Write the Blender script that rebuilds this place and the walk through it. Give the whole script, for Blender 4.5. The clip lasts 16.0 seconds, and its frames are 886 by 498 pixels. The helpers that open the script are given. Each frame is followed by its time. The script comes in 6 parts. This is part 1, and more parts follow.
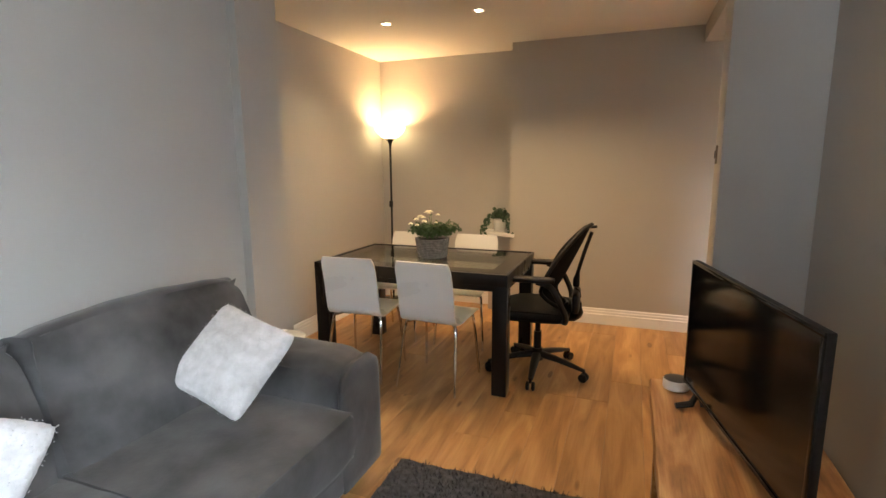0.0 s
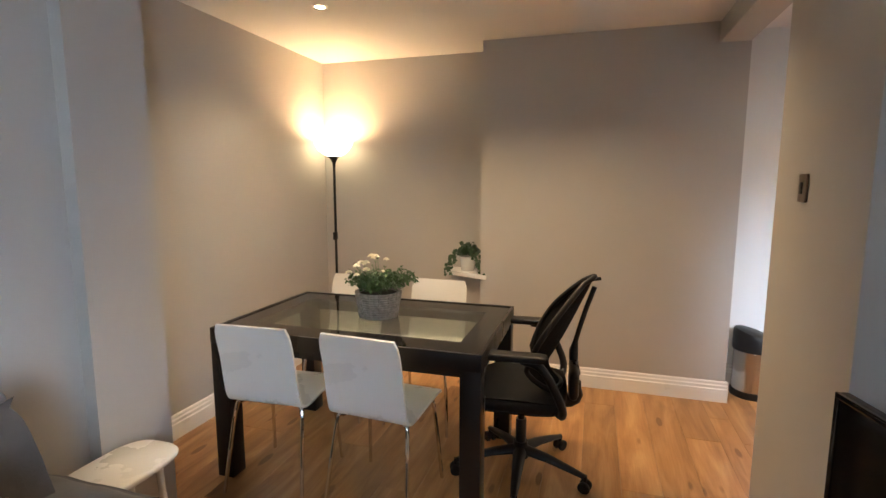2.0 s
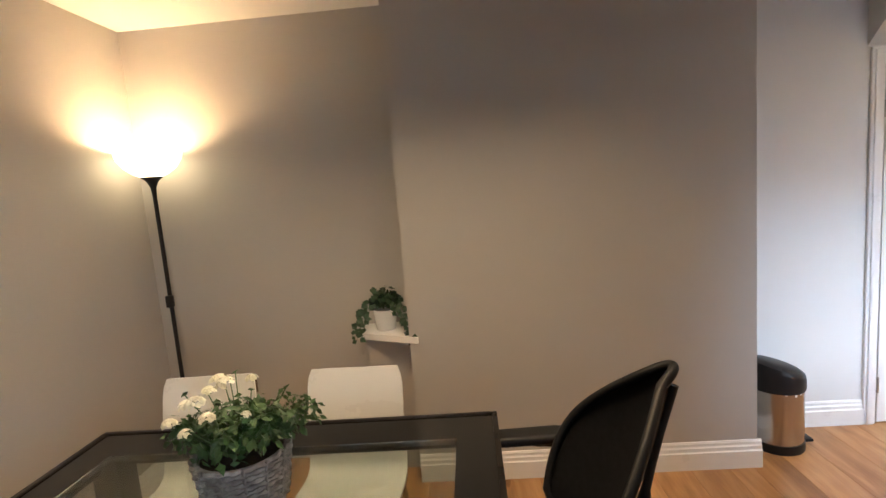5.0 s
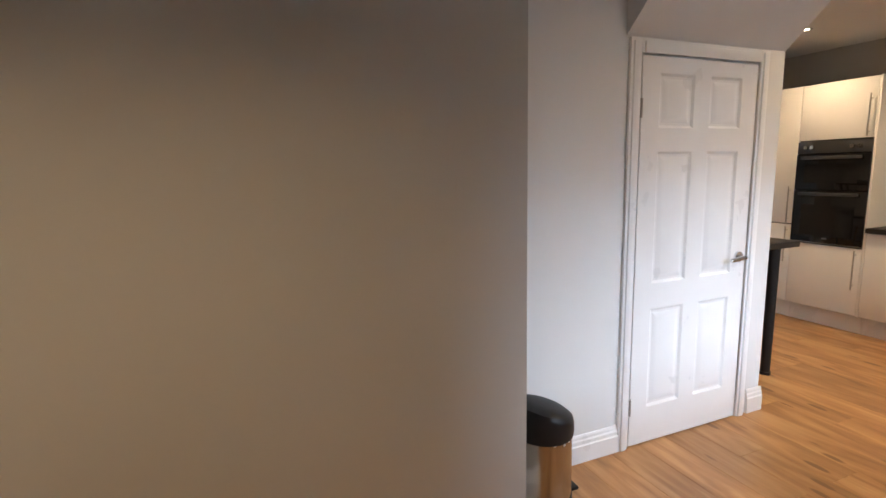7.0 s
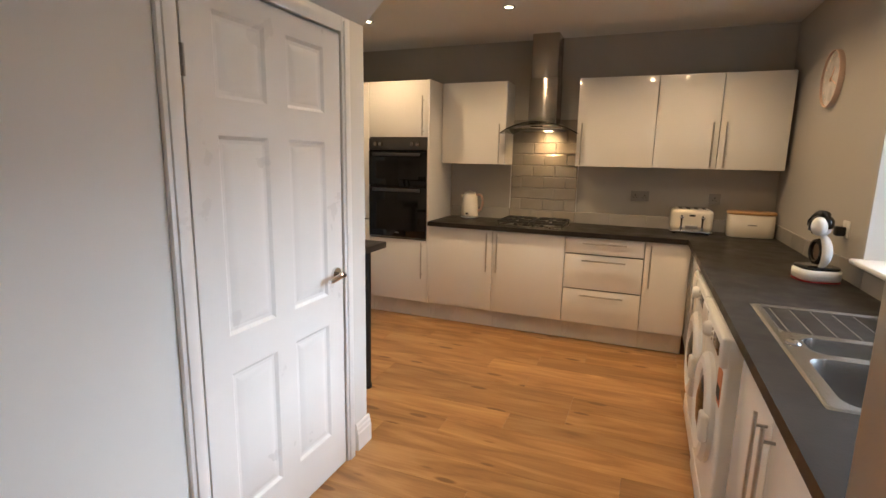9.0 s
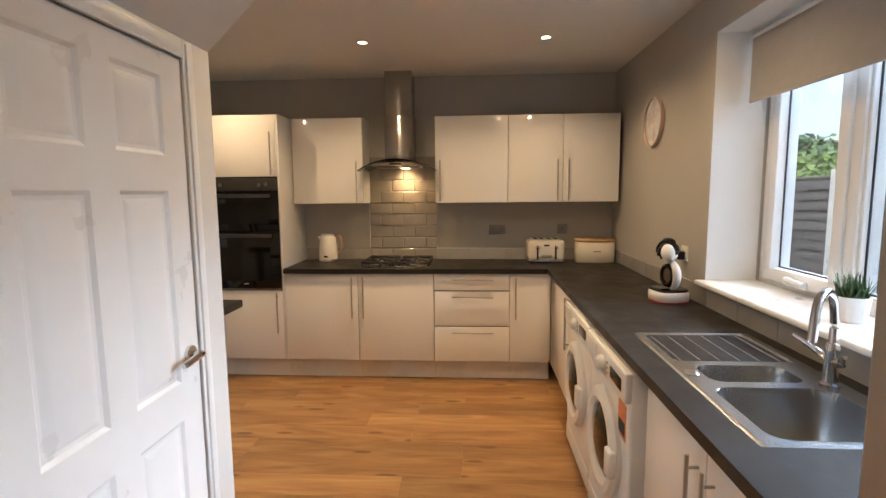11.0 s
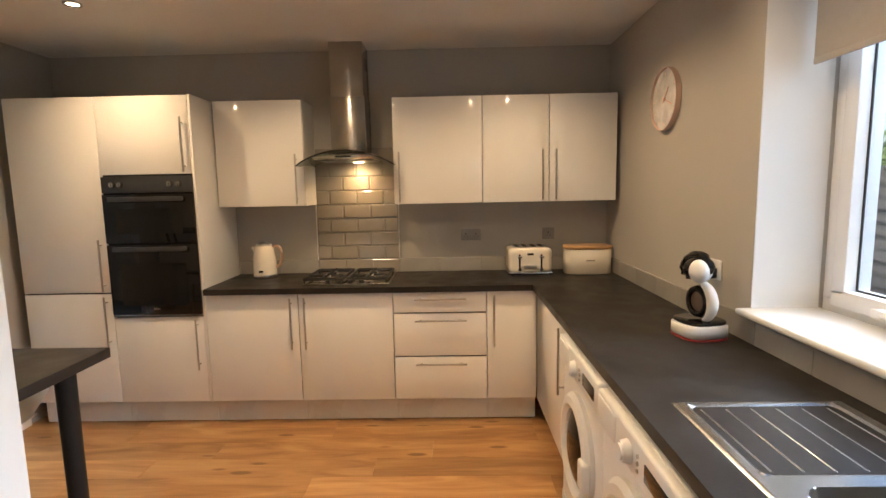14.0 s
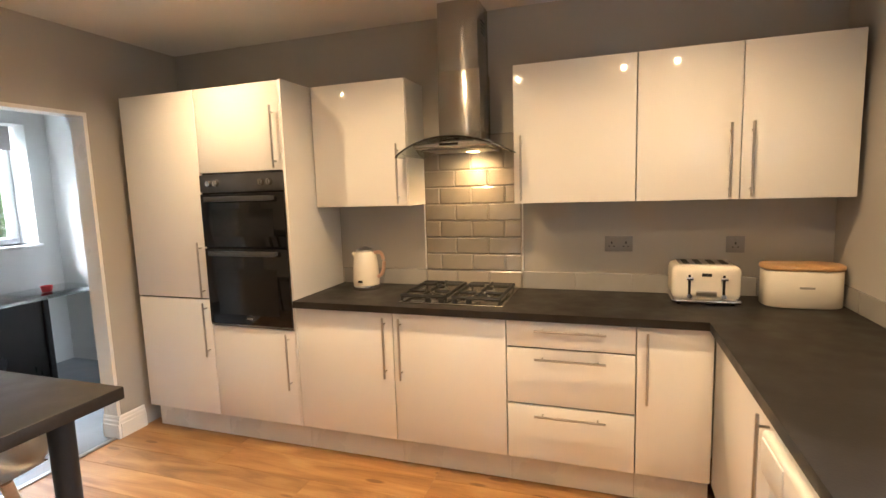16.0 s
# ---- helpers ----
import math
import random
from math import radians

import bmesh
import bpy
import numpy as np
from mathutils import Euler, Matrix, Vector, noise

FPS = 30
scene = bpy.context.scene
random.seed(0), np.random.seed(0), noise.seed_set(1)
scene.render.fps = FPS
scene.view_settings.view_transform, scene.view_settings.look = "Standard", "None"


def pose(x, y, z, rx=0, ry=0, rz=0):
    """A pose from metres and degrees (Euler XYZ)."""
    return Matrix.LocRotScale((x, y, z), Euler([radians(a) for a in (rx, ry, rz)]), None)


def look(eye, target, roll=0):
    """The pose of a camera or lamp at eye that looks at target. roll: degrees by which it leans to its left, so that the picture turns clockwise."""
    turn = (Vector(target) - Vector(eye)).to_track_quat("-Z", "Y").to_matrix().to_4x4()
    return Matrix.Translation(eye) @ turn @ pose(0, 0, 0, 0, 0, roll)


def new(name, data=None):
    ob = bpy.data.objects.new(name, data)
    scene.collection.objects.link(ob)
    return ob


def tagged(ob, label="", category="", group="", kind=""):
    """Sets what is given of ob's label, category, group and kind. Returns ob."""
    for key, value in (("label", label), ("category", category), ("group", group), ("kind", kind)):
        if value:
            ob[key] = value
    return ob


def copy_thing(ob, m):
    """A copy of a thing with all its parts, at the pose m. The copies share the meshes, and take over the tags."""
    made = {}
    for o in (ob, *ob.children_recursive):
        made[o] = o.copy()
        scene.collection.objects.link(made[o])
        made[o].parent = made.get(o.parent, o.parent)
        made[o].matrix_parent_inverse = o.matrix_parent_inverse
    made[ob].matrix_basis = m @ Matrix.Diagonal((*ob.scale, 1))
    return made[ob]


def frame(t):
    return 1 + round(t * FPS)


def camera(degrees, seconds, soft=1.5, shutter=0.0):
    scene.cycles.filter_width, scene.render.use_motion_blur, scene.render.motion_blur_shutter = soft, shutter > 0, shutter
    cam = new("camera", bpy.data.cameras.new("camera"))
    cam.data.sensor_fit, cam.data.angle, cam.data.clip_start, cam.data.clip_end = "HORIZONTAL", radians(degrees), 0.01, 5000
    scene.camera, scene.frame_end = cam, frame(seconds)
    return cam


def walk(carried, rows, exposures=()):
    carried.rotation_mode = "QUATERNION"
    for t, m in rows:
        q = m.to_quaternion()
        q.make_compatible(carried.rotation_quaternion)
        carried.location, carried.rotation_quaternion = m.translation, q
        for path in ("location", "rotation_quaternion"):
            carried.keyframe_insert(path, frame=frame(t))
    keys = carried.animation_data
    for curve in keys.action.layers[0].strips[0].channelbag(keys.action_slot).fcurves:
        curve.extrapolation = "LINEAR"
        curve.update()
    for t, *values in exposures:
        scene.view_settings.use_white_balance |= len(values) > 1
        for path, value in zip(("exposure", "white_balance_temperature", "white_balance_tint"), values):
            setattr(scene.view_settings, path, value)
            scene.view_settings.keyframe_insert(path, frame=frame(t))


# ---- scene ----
cam = camera(83.3, 16.0)
PATH = [
    (0, (0.13, -0.085, 1.424), (-0.57, 1.759, 1.093), -0.4),
    (0.5, (0.094, 0.126, 1.461), (-0.571, 1.989, 1.167), 0.6),
    (1, (0.063, 0.349, 1.495), (-0.55, 2.239, 1.265), 0.2),
    (1.5, (-0.003, 0.567, 1.486), (-0.602, 2.462, 1.266), -0.2),
    (2, (-0.119, 0.823, 1.479), (-0.695, 2.72, 1.216), 0.1),
    (2.5, (-0.245, 1.026, 1.466), (-0.843, 2.912, 1.172), -1.0),
    (3, (-0.393, 1.256, 1.486), (-0.846, 3.181, 1.188), -2.9),
    (5.5, (-0.583, 2.287, 1.531), (-0.529, 4.27, 1.277), -3.0),
    (6, (-0.574, 2.561, 1.528), (-0.247, 4.512, 1.237), -1.6),
    (6.5, (-0.429, 2.777, 1.487), (0.157, 4.663, 1.172), -2.9),
    (7, (-0.19, 2.953, 1.476), (0.571, 4.776, 1.161), -1.3),
    (7.5, (-0.006, 3.149, 1.47), (0.95, 4.876, 1.15), -1.0),
    (8, (0.174, 3.327, 1.475), (1.365, 4.891, 1.108), -1.3),
    (8.5, (0.373, 3.469, 1.489), (1.894, 4.706, 1.096), -1.9),
    (9, (0.528, 3.581, 1.482), (2.355, 4.312, 1.122), 1.1),
    (9.5, (0.562, 3.677, 1.521), (2.504, 4.009, 1.176), -1.4),
    (12, (0.897, 3.832, 1.527), (2.882, 3.899, 1.296), -0.3),
    (12.5, (1.009, 3.824, 1.518), (2.992, 3.833, 1.254), -0.4),
    (13, (1.133, 3.814, 1.526), (3.112, 3.779, 1.237), -0.5),
    (13.5, (1.312, 3.782, 1.538), (3.298, 3.759, 1.3), -0.7),
    (14, (1.469, 3.755, 1.534), (3.454, 3.792, 1.293), -1.1),
    (14.5, (1.678, 3.699, 1.535), (3.659, 3.875, 1.331), -1.8),
    (15, (1.832, 3.648, 1.535), (3.801, 3.879, 1.269), -2.2),
    (15.5, (2.008, 3.646, 1.53), (3.965, 3.993, 1.308), -1.6),
    (16, (2.237, 3.655, 1.53), (4.116, 4.294, 1.286), -1.8),
]
# seconds, stops, kelvin, tint
LIGHTING = [(0, 2.2, 6500, 10), (1.5, 2.3, 5800, 10), (3, 2.05, 5700, 10), (5.5, 1.9, 5500, 10), (6.5, 1.75, 5650, 10), (7.5, 1.36, 5800, 10), (8.5, 1.24, 6050, 10), (9.5, 1.45, 6050, 10),
            (12, 1.43, 5950, 10), (13.5, 1.58, 5950, 10), (14.5, 1.74, 6150, 10), (15, 1.92, 6250, 10), (16, 2.15, 6200, 10)]
walk(cam, [(t, look(eye, target, roll)) for t, eye, target, roll in PATH], LIGHTING)

# world, window light, lamps ------------------------------------------------
world = bpy.data.worlds.new("sky")
scene.world = world
world.use_nodes = True
wn = world.node_tree.nodes
sky = wn.new("ShaderNodeTexSky")
sky.sky_type = "NISHITA"
sky.sun_disc = False
sky.sun_elevation, sky.sun_rotation = radians(45), radians(-34)
sky.air_density, sky.dust_density = 1.0, 4.0
wn["Background"].inputs["Strength"].default_value = 0.15
world.node_tree.links.new(sky.outputs["Color"], wn["Background"].inputs["Color"])


def lamp(name, kind, matrix, power, colour, **settings):
    data = bpy.data.lights.new(name, kind)
    data.energy, data.color = power, colour
    for key, value in settings.items():
        if key == "size":
            data.size = value
        elif key == "size_y":
            data.shape = "RECTANGLE"
            data.size_y = value
        elif key == "radius":
            data.shadow_soft_size = value
        elif key == "cone":
            data.spot_size, data.spot_blend = radians(value), 1.0
        elif key == "angle":
            data.angle = radians(value)
    ob = new(name, data)
    ob.matrix_world = matrix
    return ob


DAY, WARM = (0.82, 0.91, 1.0), (1.0, 0.67, 0.345)
lamp("sun", "SUN", look((-6, 9, 11), (0, 0, 0)), 0.5, (1.0, 0.97, 0.92), angle=14)
lamp("kitchen_window_light", "AREA", look((3.2, -3.2, 4.5), (1.8, 4.4, 1.2)), 440, DAY, size=6.5, size_y=3.0)
lamp("living_window_light", "AREA", look((1.45, -0.95, 1.85), (-1.9, 0.25, 0.50)), 25, (0.80, 0.90, 1.0), size=1.4, size_y=1.0)
lamp("utility_window_light", "AREA", look((4.8, 9.7, 3.0), (4.7, 7.6, 0.4)), 220, DAY, size=1.5, size_y=0.9)
lamp("floor_lamp_bulb", "POINT", pose(-2.215, 4.59, 1.742), 5.0, (1.0, 0.60, 0.27), radius=0.03)
# x, y, ceiling height, watts, cone
SPOTS = [(-1.69, 3.53, 2.49, 16.5, 128), (-0.94, 3.465, 2.49, 16.5, 128), (-0.19, 3.41, 2.49, 16.5, 128),
         (-0.95, 1.25, 2.49, 4, 70), (0.10, 1.20, 2.49, 8, 62),
         (4.15, 5.70, 2.52, 18.5, 146), (4.12, 4.56, 2.52, 18.5, 146), (4.12, 3.35, 2.52, 18.5, 146),
         (3.05, 4.40, 2.52, 13.5, 150), (3.05, 3.15, 2.52, 13.5, 150),
         # unseen downlight, added to brighten the upper hall wall and soffit
         (1.75, 3.85, 2.52, 7, 164)]
for sx, sy, sz, watts, cone in SPOTS:
    lamp("downlight_beam", "SPOT", look((sx, sy, sz - 0.02), (sx, sy, 0)), watts, WARM, radius=0.02, cone=cone)
lamp("hood_beam", "SPOT", look((5.05, 4.41, 1.722), (5.085, 4.41, 0)), 5.0, (1.0, 0.60, 0.24), radius=0.02, cone=160)

# materials -----------------------------------------------------------------
MATS = {}


def mat(name, colour, rough=0.5, metal=0.0, spread=0.0, scale=8.0, bump=0.0, bump_scale=60.0, stretch=(1, 1, 1),
        transmission=0.0, ior=1.5, specular=0.5, emission=None, sheen=0.0, coat=0.0, per_object=0.0, rough_var=0.0):
    """A principled material with mottled colour, uneven gloss and fine relief, in metres."""
    m = bpy.data.materials.new(name)
    m.use_nodes = True
    n, l = m.node_tree.nodes, m.node_tree.links
    b = n["Principled BSDF"]
    b.inputs["Base Color"].default_value = (*colour, 1)
    b.inputs["Roughness"].default_value, b.inputs["Metallic"].default_value = rough, metal
    b.inputs["Transmission Weight"].default_value, b.inputs["IOR"].default_value = transmission, ior
    b.inputs["Specular IOR Level"].default_value = specular
    b.inputs["Sheen Weight"].default_value, b.inputs["Coat Weight"].default_value = sheen, coat
    if emission:
        b.inputs["Emission Color"].default_value = (*emission[:3], 1)
        b.inputs["Emission Strength"].default_value = emission[3]
    co = n.new("ShaderNodeTexCoord")
    mp = n.new("ShaderNodeMapping")
    mp.inputs["Scale"].default_value = stretch
    l.new(co.outputs["Object"], mp.inputs["Vector"])
    vec = mp.outputs["Vector"]
    if spread or rough_var:
        big = n.new("ShaderNodeTexNoise")
        big.inputs["Scale"].default_value, big.inputs["Detail"].default_value = scale, 6
        l.new(vec, big.inputs["Vector"])
        if spread:
            ramp = n.new("ShaderNodeMapRange")
            ramp.inputs["From Min"].default_value, ramp.inputs["From Max"].default_value = 0.3, 0.7
            ramp.inputs["To Min"].default_value, ramp.inputs["To Max"].default_value = 1 - spread, 1 + spread
            l.new(big.outputs["Fac"], ramp.inputs["Value"])
            value = ramp.outputs["Result"]
            if per_object:
                info = n.new("ShaderNodeObjectInfo")
                r2 = n.new("ShaderNodeMapRange")
                r2.inputs["To Min"].default_value, r2.inputs["To Max"].default_value = 1 - per_object, 1 + per_object
                l.new(info.outputs["Random"], r2.inputs["Value"])
                mu = n.new("ShaderNodeMath")
                mu.operation = "MULTIPLY"
                l.new(value, mu.inputs[0])
                l.new(r2.outputs["Result"], mu.inputs[1])
                value = mu.outputs["Value"]
            hsv = n.new("ShaderNodeHueSaturation")
            hsv.inputs["Color"].default_value = (*colour, 1)
            l.new(value, hsv.inputs["Value"])
            l.new(hsv.outputs["Color"], b.inputs["Base Color"])
        if rough_var:
            rr = n.new("ShaderNodeMapRange")
            rr.inputs["From Min"].default_value, rr.inputs["From Max"].default_value = 0.3, 0.7
            rr.inputs["To Min"].default_value = max(0.02, rough - rough_var)
            rr.inputs["To Max"].default_value = min(1.0, rough + rough_var)
            l.new(big.outputs["Fac"], rr.inputs["Value"])
            l.new(rr.outputs["Result"], b.inputs["Roughness"])
    if bump:
        fine = n.new("ShaderNodeTexNoise")
        fine.inputs["Scale"].default_value, fine.inputs["Detail"].default_value = bump_scale, 5
        l.new(vec, fine.inputs["Vector"])
        bp = n.new("ShaderNodeBump")
        bp.inputs["Strength"].default_value, bp.inputs["Distance"].default_value = bump, 0.004
        l.new(fine.outputs["Fac"], bp.inputs["Height"])
        l.new(bp.outputs["Normal"], b.inputs["Normal"])
    MATS[name] = m
    return m


def wood(name, dark, mid, light, rough=0.35, along="Y", ring=9.0, knots=0.5, tint=0.12, bump=0.12):
    """Oak-like grain that runs along one axis, with knots and a tint of its own for each piece."""
    m = bpy.data.materials.new(name)
    m.use_nodes = True
    n, l = m.node_tree.nodes, m.node_tree.links
    b = n["Principled BSDF"]
    co, info = n.new("ShaderNodeTexCoord"), n.new("ShaderNodeObjectInfo")
    shift = n.new("ShaderNodeVectorMath")
    shift.operation = "MULTIPLY_ADD"
    shift.inputs[1].default_value = (37.0, 53.0, 19.0)
    l.new(info.outputs["Random"], shift.inputs[0])
    l.new(co.outputs["Object"], shift.inputs[2])
    mp = n.new("ShaderNodeMapping")
    mp.inputs["Scale"].default_value = (ring, ring * 0.15, ring) if along == "Y" else (ring * 0.15, ring, ring)
    l.new(shift.outputs["Vector"], mp.inputs["Vector"])
    grain = n.new("ShaderNodeTexNoise")
    grain.inputs["Scale"].default_value, grain.inputs["Detail"].default_value, grain.inputs["Distortion"].default_value = 1.6, 7, 1.3
    l.new(mp.outputs["Vector"], grain.inputs["Vector"])
    mp2 = n.new("ShaderNodeMapping")
    mp2.inputs["Scale"].default_value = (140, 5, 140) if along == "Y" else (5, 140, 140)
    l.new(shift.outputs["Vector"], mp2.inputs["Vector"])
    fibre = n.new("ShaderNodeTexNoise")
    fibre.inputs["Scale"].default_value, fibre.inputs["Detail"].default_value = 1.0, 3
    l.new(mp2.outputs["Vector"], fibre.inputs["Vector"])
    mp3 = n.new("ShaderNodeMapping")
    mp3.inputs["Scale"].default_value = (8.0, 2.3, 8.0) if along == "Y" else (2.3, 8.0, 8.0)
    l.new(shift.outputs["Vector"], mp3.inputs["Vector"])
    spot = n.new("ShaderNodeTexVoronoi")
    spot.inputs["Scale"].default_value = 1.0
    l.new(mp3.outputs["Vector"], spot.inputs["Vector"])
    knot = n.new("ShaderNodeMapRange")
    knot.inputs["From Min"].default_value, knot.inputs["From Max"].default_value = 0.02, 0.16
    knot.inputs["To Min"].default_value, knot.inputs["To Max"].default_value = knots, 0.0
    l.new(spot.outputs["Distance"], knot.inputs["Value"])
    mix = n.new("ShaderNodeMath")
    mix.operation = "MULTIPLY_ADD"
    mix.inputs[1].default_value = 0.22
    l.new(fibre.outputs["Fac"], mix.inputs[0])
    l.new(grain.outputs["Fac"], mix.inputs[2])
    less = n.new("ShaderNodeMath")
    less.operation = "SUBTRACT"
    l.new(mix.outputs["Value"], less.inputs[0])
    l.new(knot.outputs["Result"], less.inputs[1])
    ramp = n.new("ShaderNodeValToRGB")
    e = ramp.color_ramp.elements
    e[0].position, e[0].color = 0.30, (*dark, 1)
    e[1].position, e[1].color = 0.80, (*light, 1)
    e.new(0.58).color = (*mid, 1)
    l.new(less.outputs["Value"], ramp.inputs["Fac"])
    r2 = n.new("ShaderNodeMapRange")
    r2.inputs["To Min"].default_value, r2.inputs["To Max"].default_value = 1 - tint, 1 + tint
    l.new(info.outputs["Random"], r2.inputs["Value"])
    hsv = n.new("ShaderNodeHueSaturation")
    l.new(r2.outputs["Result"], hsv.inputs["Value"])
    l.new(ramp.outputs["Color"], hsv.inputs["Color"])
    l.new(hsv.outputs["Color"], b.inputs["Base Color"])
    rr = n.new("ShaderNodeMapRange")
    rr.inputs["To Min"].default_value, rr.inputs["To Max"].default_value = rough + 0.08, rough - 0.08
    l.new(grain.outputs["Fac"], rr.inputs["Value"])
    l.new(rr.outputs["Result"], b.inputs["Roughness"])
    bp = n.new("ShaderNodeBump")
    bp.inputs["Strength"].default_value, bp.inputs["Distance"].default_value = bump, 0.002
    l.new(mix.outputs["Value"], bp.inputs["Height"])
    l.new(bp.outputs["Normal"], b.inputs["Normal"])
    MATS[name] = m
    return m


paint = mat("grey_wall_paint", (0.44, 0.42, 0.39), 0.75, spread=0.025, scale=1.3, bump=0.05, bump_scale=220)
# paler copy of the wall grey, with the hall's daylight put into its colour
daylit_paint = mat("daylit_grey_wall_paint", (0.70, 0.70, 0.685), 0.7, spread=0.02, scale=1.3, bump=0.05, bump_scale=220)
reveal_paint = mat("white_reveal_paint", (0.78, 0.78, 0.77), 0.6, spread=0.02, scale=2, bump=0.04, bump_scale=200)
ceil_paint = mat("ceiling_paint", (0.74, 0.73, 0.71), 0.85, spread=0.02, scale=1.1, bump=0.04, bump_scale=160)
gloss_paint = mat("white_gloss_paint", (0.80, 0.80, 0.79), 0.32, spread=0.02, scale=5, bump=0.03, bump_scale=90, rough_var=0.06)
oak = wood("oak_laminate", (0.20, 0.095, 0.032), (0.38, 0.195, 0.070), (0.51, 0.295, 0.122), rough=0.33, ring=5.5, knots=0.95, tint=0.17)
slab_oak = wood("rustic_slab_wood", (0.07, 0.026, 0.008), (0.40, 0.185, 0.066), (0.62, 0.36, 0.16), rough=0.45, ring=6, knots=0.95, bump=0.35)
chair_wood = wood("beech_leg_wood", (0.26, 0.13, 0.06), (0.42, 0.24, 0.12), (0.5, 0.3, 0.17), rough=0.45, knots=0.1)
lid_wood = wood("bamboo_lid_wood", (0.30, 0.16, 0.06), (0.46, 0.27, 0.12), (0.55, 0.35, 0.17), rough=0.4, knots=0.05)
cab_gloss = mat("white_gloss_cabinet", (0.82, 0.805, 0.78), 0.075, spread=0.012, scale=1.5, rough_var=0.02)
carcass = mat("white_cabinet_carcass", (0.74, 0.73, 0.71), 0.35, spread=0.02, scale=3)
plinth_mat = mat("white_plinth", (0.70, 0.69, 0.67), 0.3, spread=0.04, scale=3, rough_var=0.08)
gap_mat = mat("cabinet_shadow_gap", (0.06, 0.055, 0.05), 0.6, spread=0.1)
worktop_mat = mat("dark_slate_worktop", (0.018, 0.0155, 0.0145), 0.45, specular=0.32, spread=0.4, scale=7, bump=0.10, bump_scale=130, rough_var=0.10)
steel = mat("brushed_steel", (0.50, 0.48, 0.45), 0.24, 1.0, spread=0.04, scale=5, stretch=(3, 3, 0.2), rough_var=0.03)
flue_steel = mat("cross_brushed_steel", (0.46, 0.44, 0.41), 0.20, 1.0, spread=0.04, scale=5, stretch=(3, 3, 0.2), rough_var=0.03)
flue_nodes = flue_steel.node_tree
flue_up = flue_nodes.nodes.new("ShaderNodeCombineXYZ")
flue_up.inputs["X"].default_value, flue_up.inputs["Z"].default_value = 0.06, 1.0
flue_nodes.links.new(flue_up.outputs["Vector"], flue_nodes.nodes["Principled BSDF"].inputs["Tangent"])
flue_nodes.nodes["Principled BSDF"].inputs["Anisotropic"].default_value = 0.92
sink_steel = mat("satin_sink_steel", (0.42, 0.42, 0.42), 0.27, 1.0)
chrome = mat("chrome", (0.72, 0.72, 0.73), 0.07, 1.0, spread=0.03, scale=12)
nickel = mat("satin_nickel", (0.50, 0.47, 0.44), 0.28, 1.0, spread=0.05, scale=14)
black_plastic = mat("black_plastic", (0.011, 0.011, 0.012), 0.45, specular=0.3, spread=0.15, scale=20, bump=0.05, bump_scale=300)
black_gloss = mat("black_gloss", (0.008, 0.008, 0.009), 0.06, spread=0.1, scale=10)
screen_mat = mat("switched_off_screen", (0.006, 0.006, 0.007), 0.10, spread=0.1, scale=6)
espresso = mat("black_stained_wood", (0.010, 0.008, 0.0075), 0.32, specular=0.32, spread=0.3, scale=9, bump=0.1, bump_scale=60, stretch=(1, 1, 0.2), rough_var=0.08)
oven_panel = mat("oven_control_panel", (0.11, 0.11, 0.115), 0.3, 0.7, spread=0.05, scale=8)
glass = mat("clear_glass", (0.96, 0.98, 0.97), 0.01, transmission=1.0, ior=1.45)
tint_glass = mat("smoked_glass", (0.50, 0.56, 0.52), 0.02, transmission=1.0, ior=1.5)
velvet = mat("charcoal_velvet", (0.060, 0.058, 0.059), 0.8, spread=0.7, scale=4.5, bump=0.2, bump_scale=90, sheen=0.16)
fluff = mat("white_plush", (0.55, 0.54, 0.545), 0.9, spread=0.16, scale=22, bump=0.9, bump_scale=70, sheen=0.4)
rug_mat = mat("dark_grey_shag", (0.055, 0.055, 0.062), 0.95, spread=0.5, scale=40, bump=0.8, bump_scale=150)
white_lacquer = mat("white_lacquer_plywood", (0.76, 0.75, 0.71), 0.28, spread=0.015, scale=4, rough_var=0.05)
white_plastic = mat("white_plastic", (0.78, 0.78, 0.77), 0.28, spread=0.02, scale=6)
cream = mat("cream_enamel", (0.76, 0.71, 0.62), 0.22, spread=0.02, scale=8)
cast_iron = mat("black_cast_iron", (0.010, 0.010, 0.011), 0.5, spread=0.2, scale=30, bump=0.2, bump_scale=200, specular=0.3)
clock_rim = mat("pale_rose_rim", (0.66, 0.49, 0.40), 0.38, 0.4, spread=0.05, scale=10)
rose_gold = mat("rose_gold", (0.78, 0.55, 0.44), 0.3, 1.0, spread=0.05, scale=10)
tile_mat = mat("taupe_glazed_tile", (0.29, 0.265, 0.24), 0.12, spread=0.05, scale=8, per_object=0.06)
grout = mat("grout", (0.30, 0.28, 0.255), 0.9, spread=0.1, scale=60, bump=0.3, bump_scale=300)
upstand_mat = mat("grey_upstand_tile", (0.32, 0.31, 0.30), 0.22, spread=0.06, scale=6, per_object=0.05)
leaf = mat("green_leaf", (0.045, 0.10, 0.028), 0.5, spread=0.4, scale=40)
ivy = mat("dark_ivy_leaf", (0.022, 0.055, 0.020), 0.45, spread=0.45, scale=40)
petal = mat("cream_petal", (0.80, 0.77, 0.60), 0.7, spread=0.08, scale=60)
wicker = mat("grey_wicker", (0.30, 0.275, 0.25), 0.8, spread=0.3, scale=50, bump=0.3, bump_scale=200)
ceramic = mat("white_ceramic", (0.78, 0.78, 0.77), 0.2, spread=0.02, scale=10)
soil = mat("soil", (0.03, 0.02, 0.014), 0.95, spread=0.4, scale=60, bump=0.6)
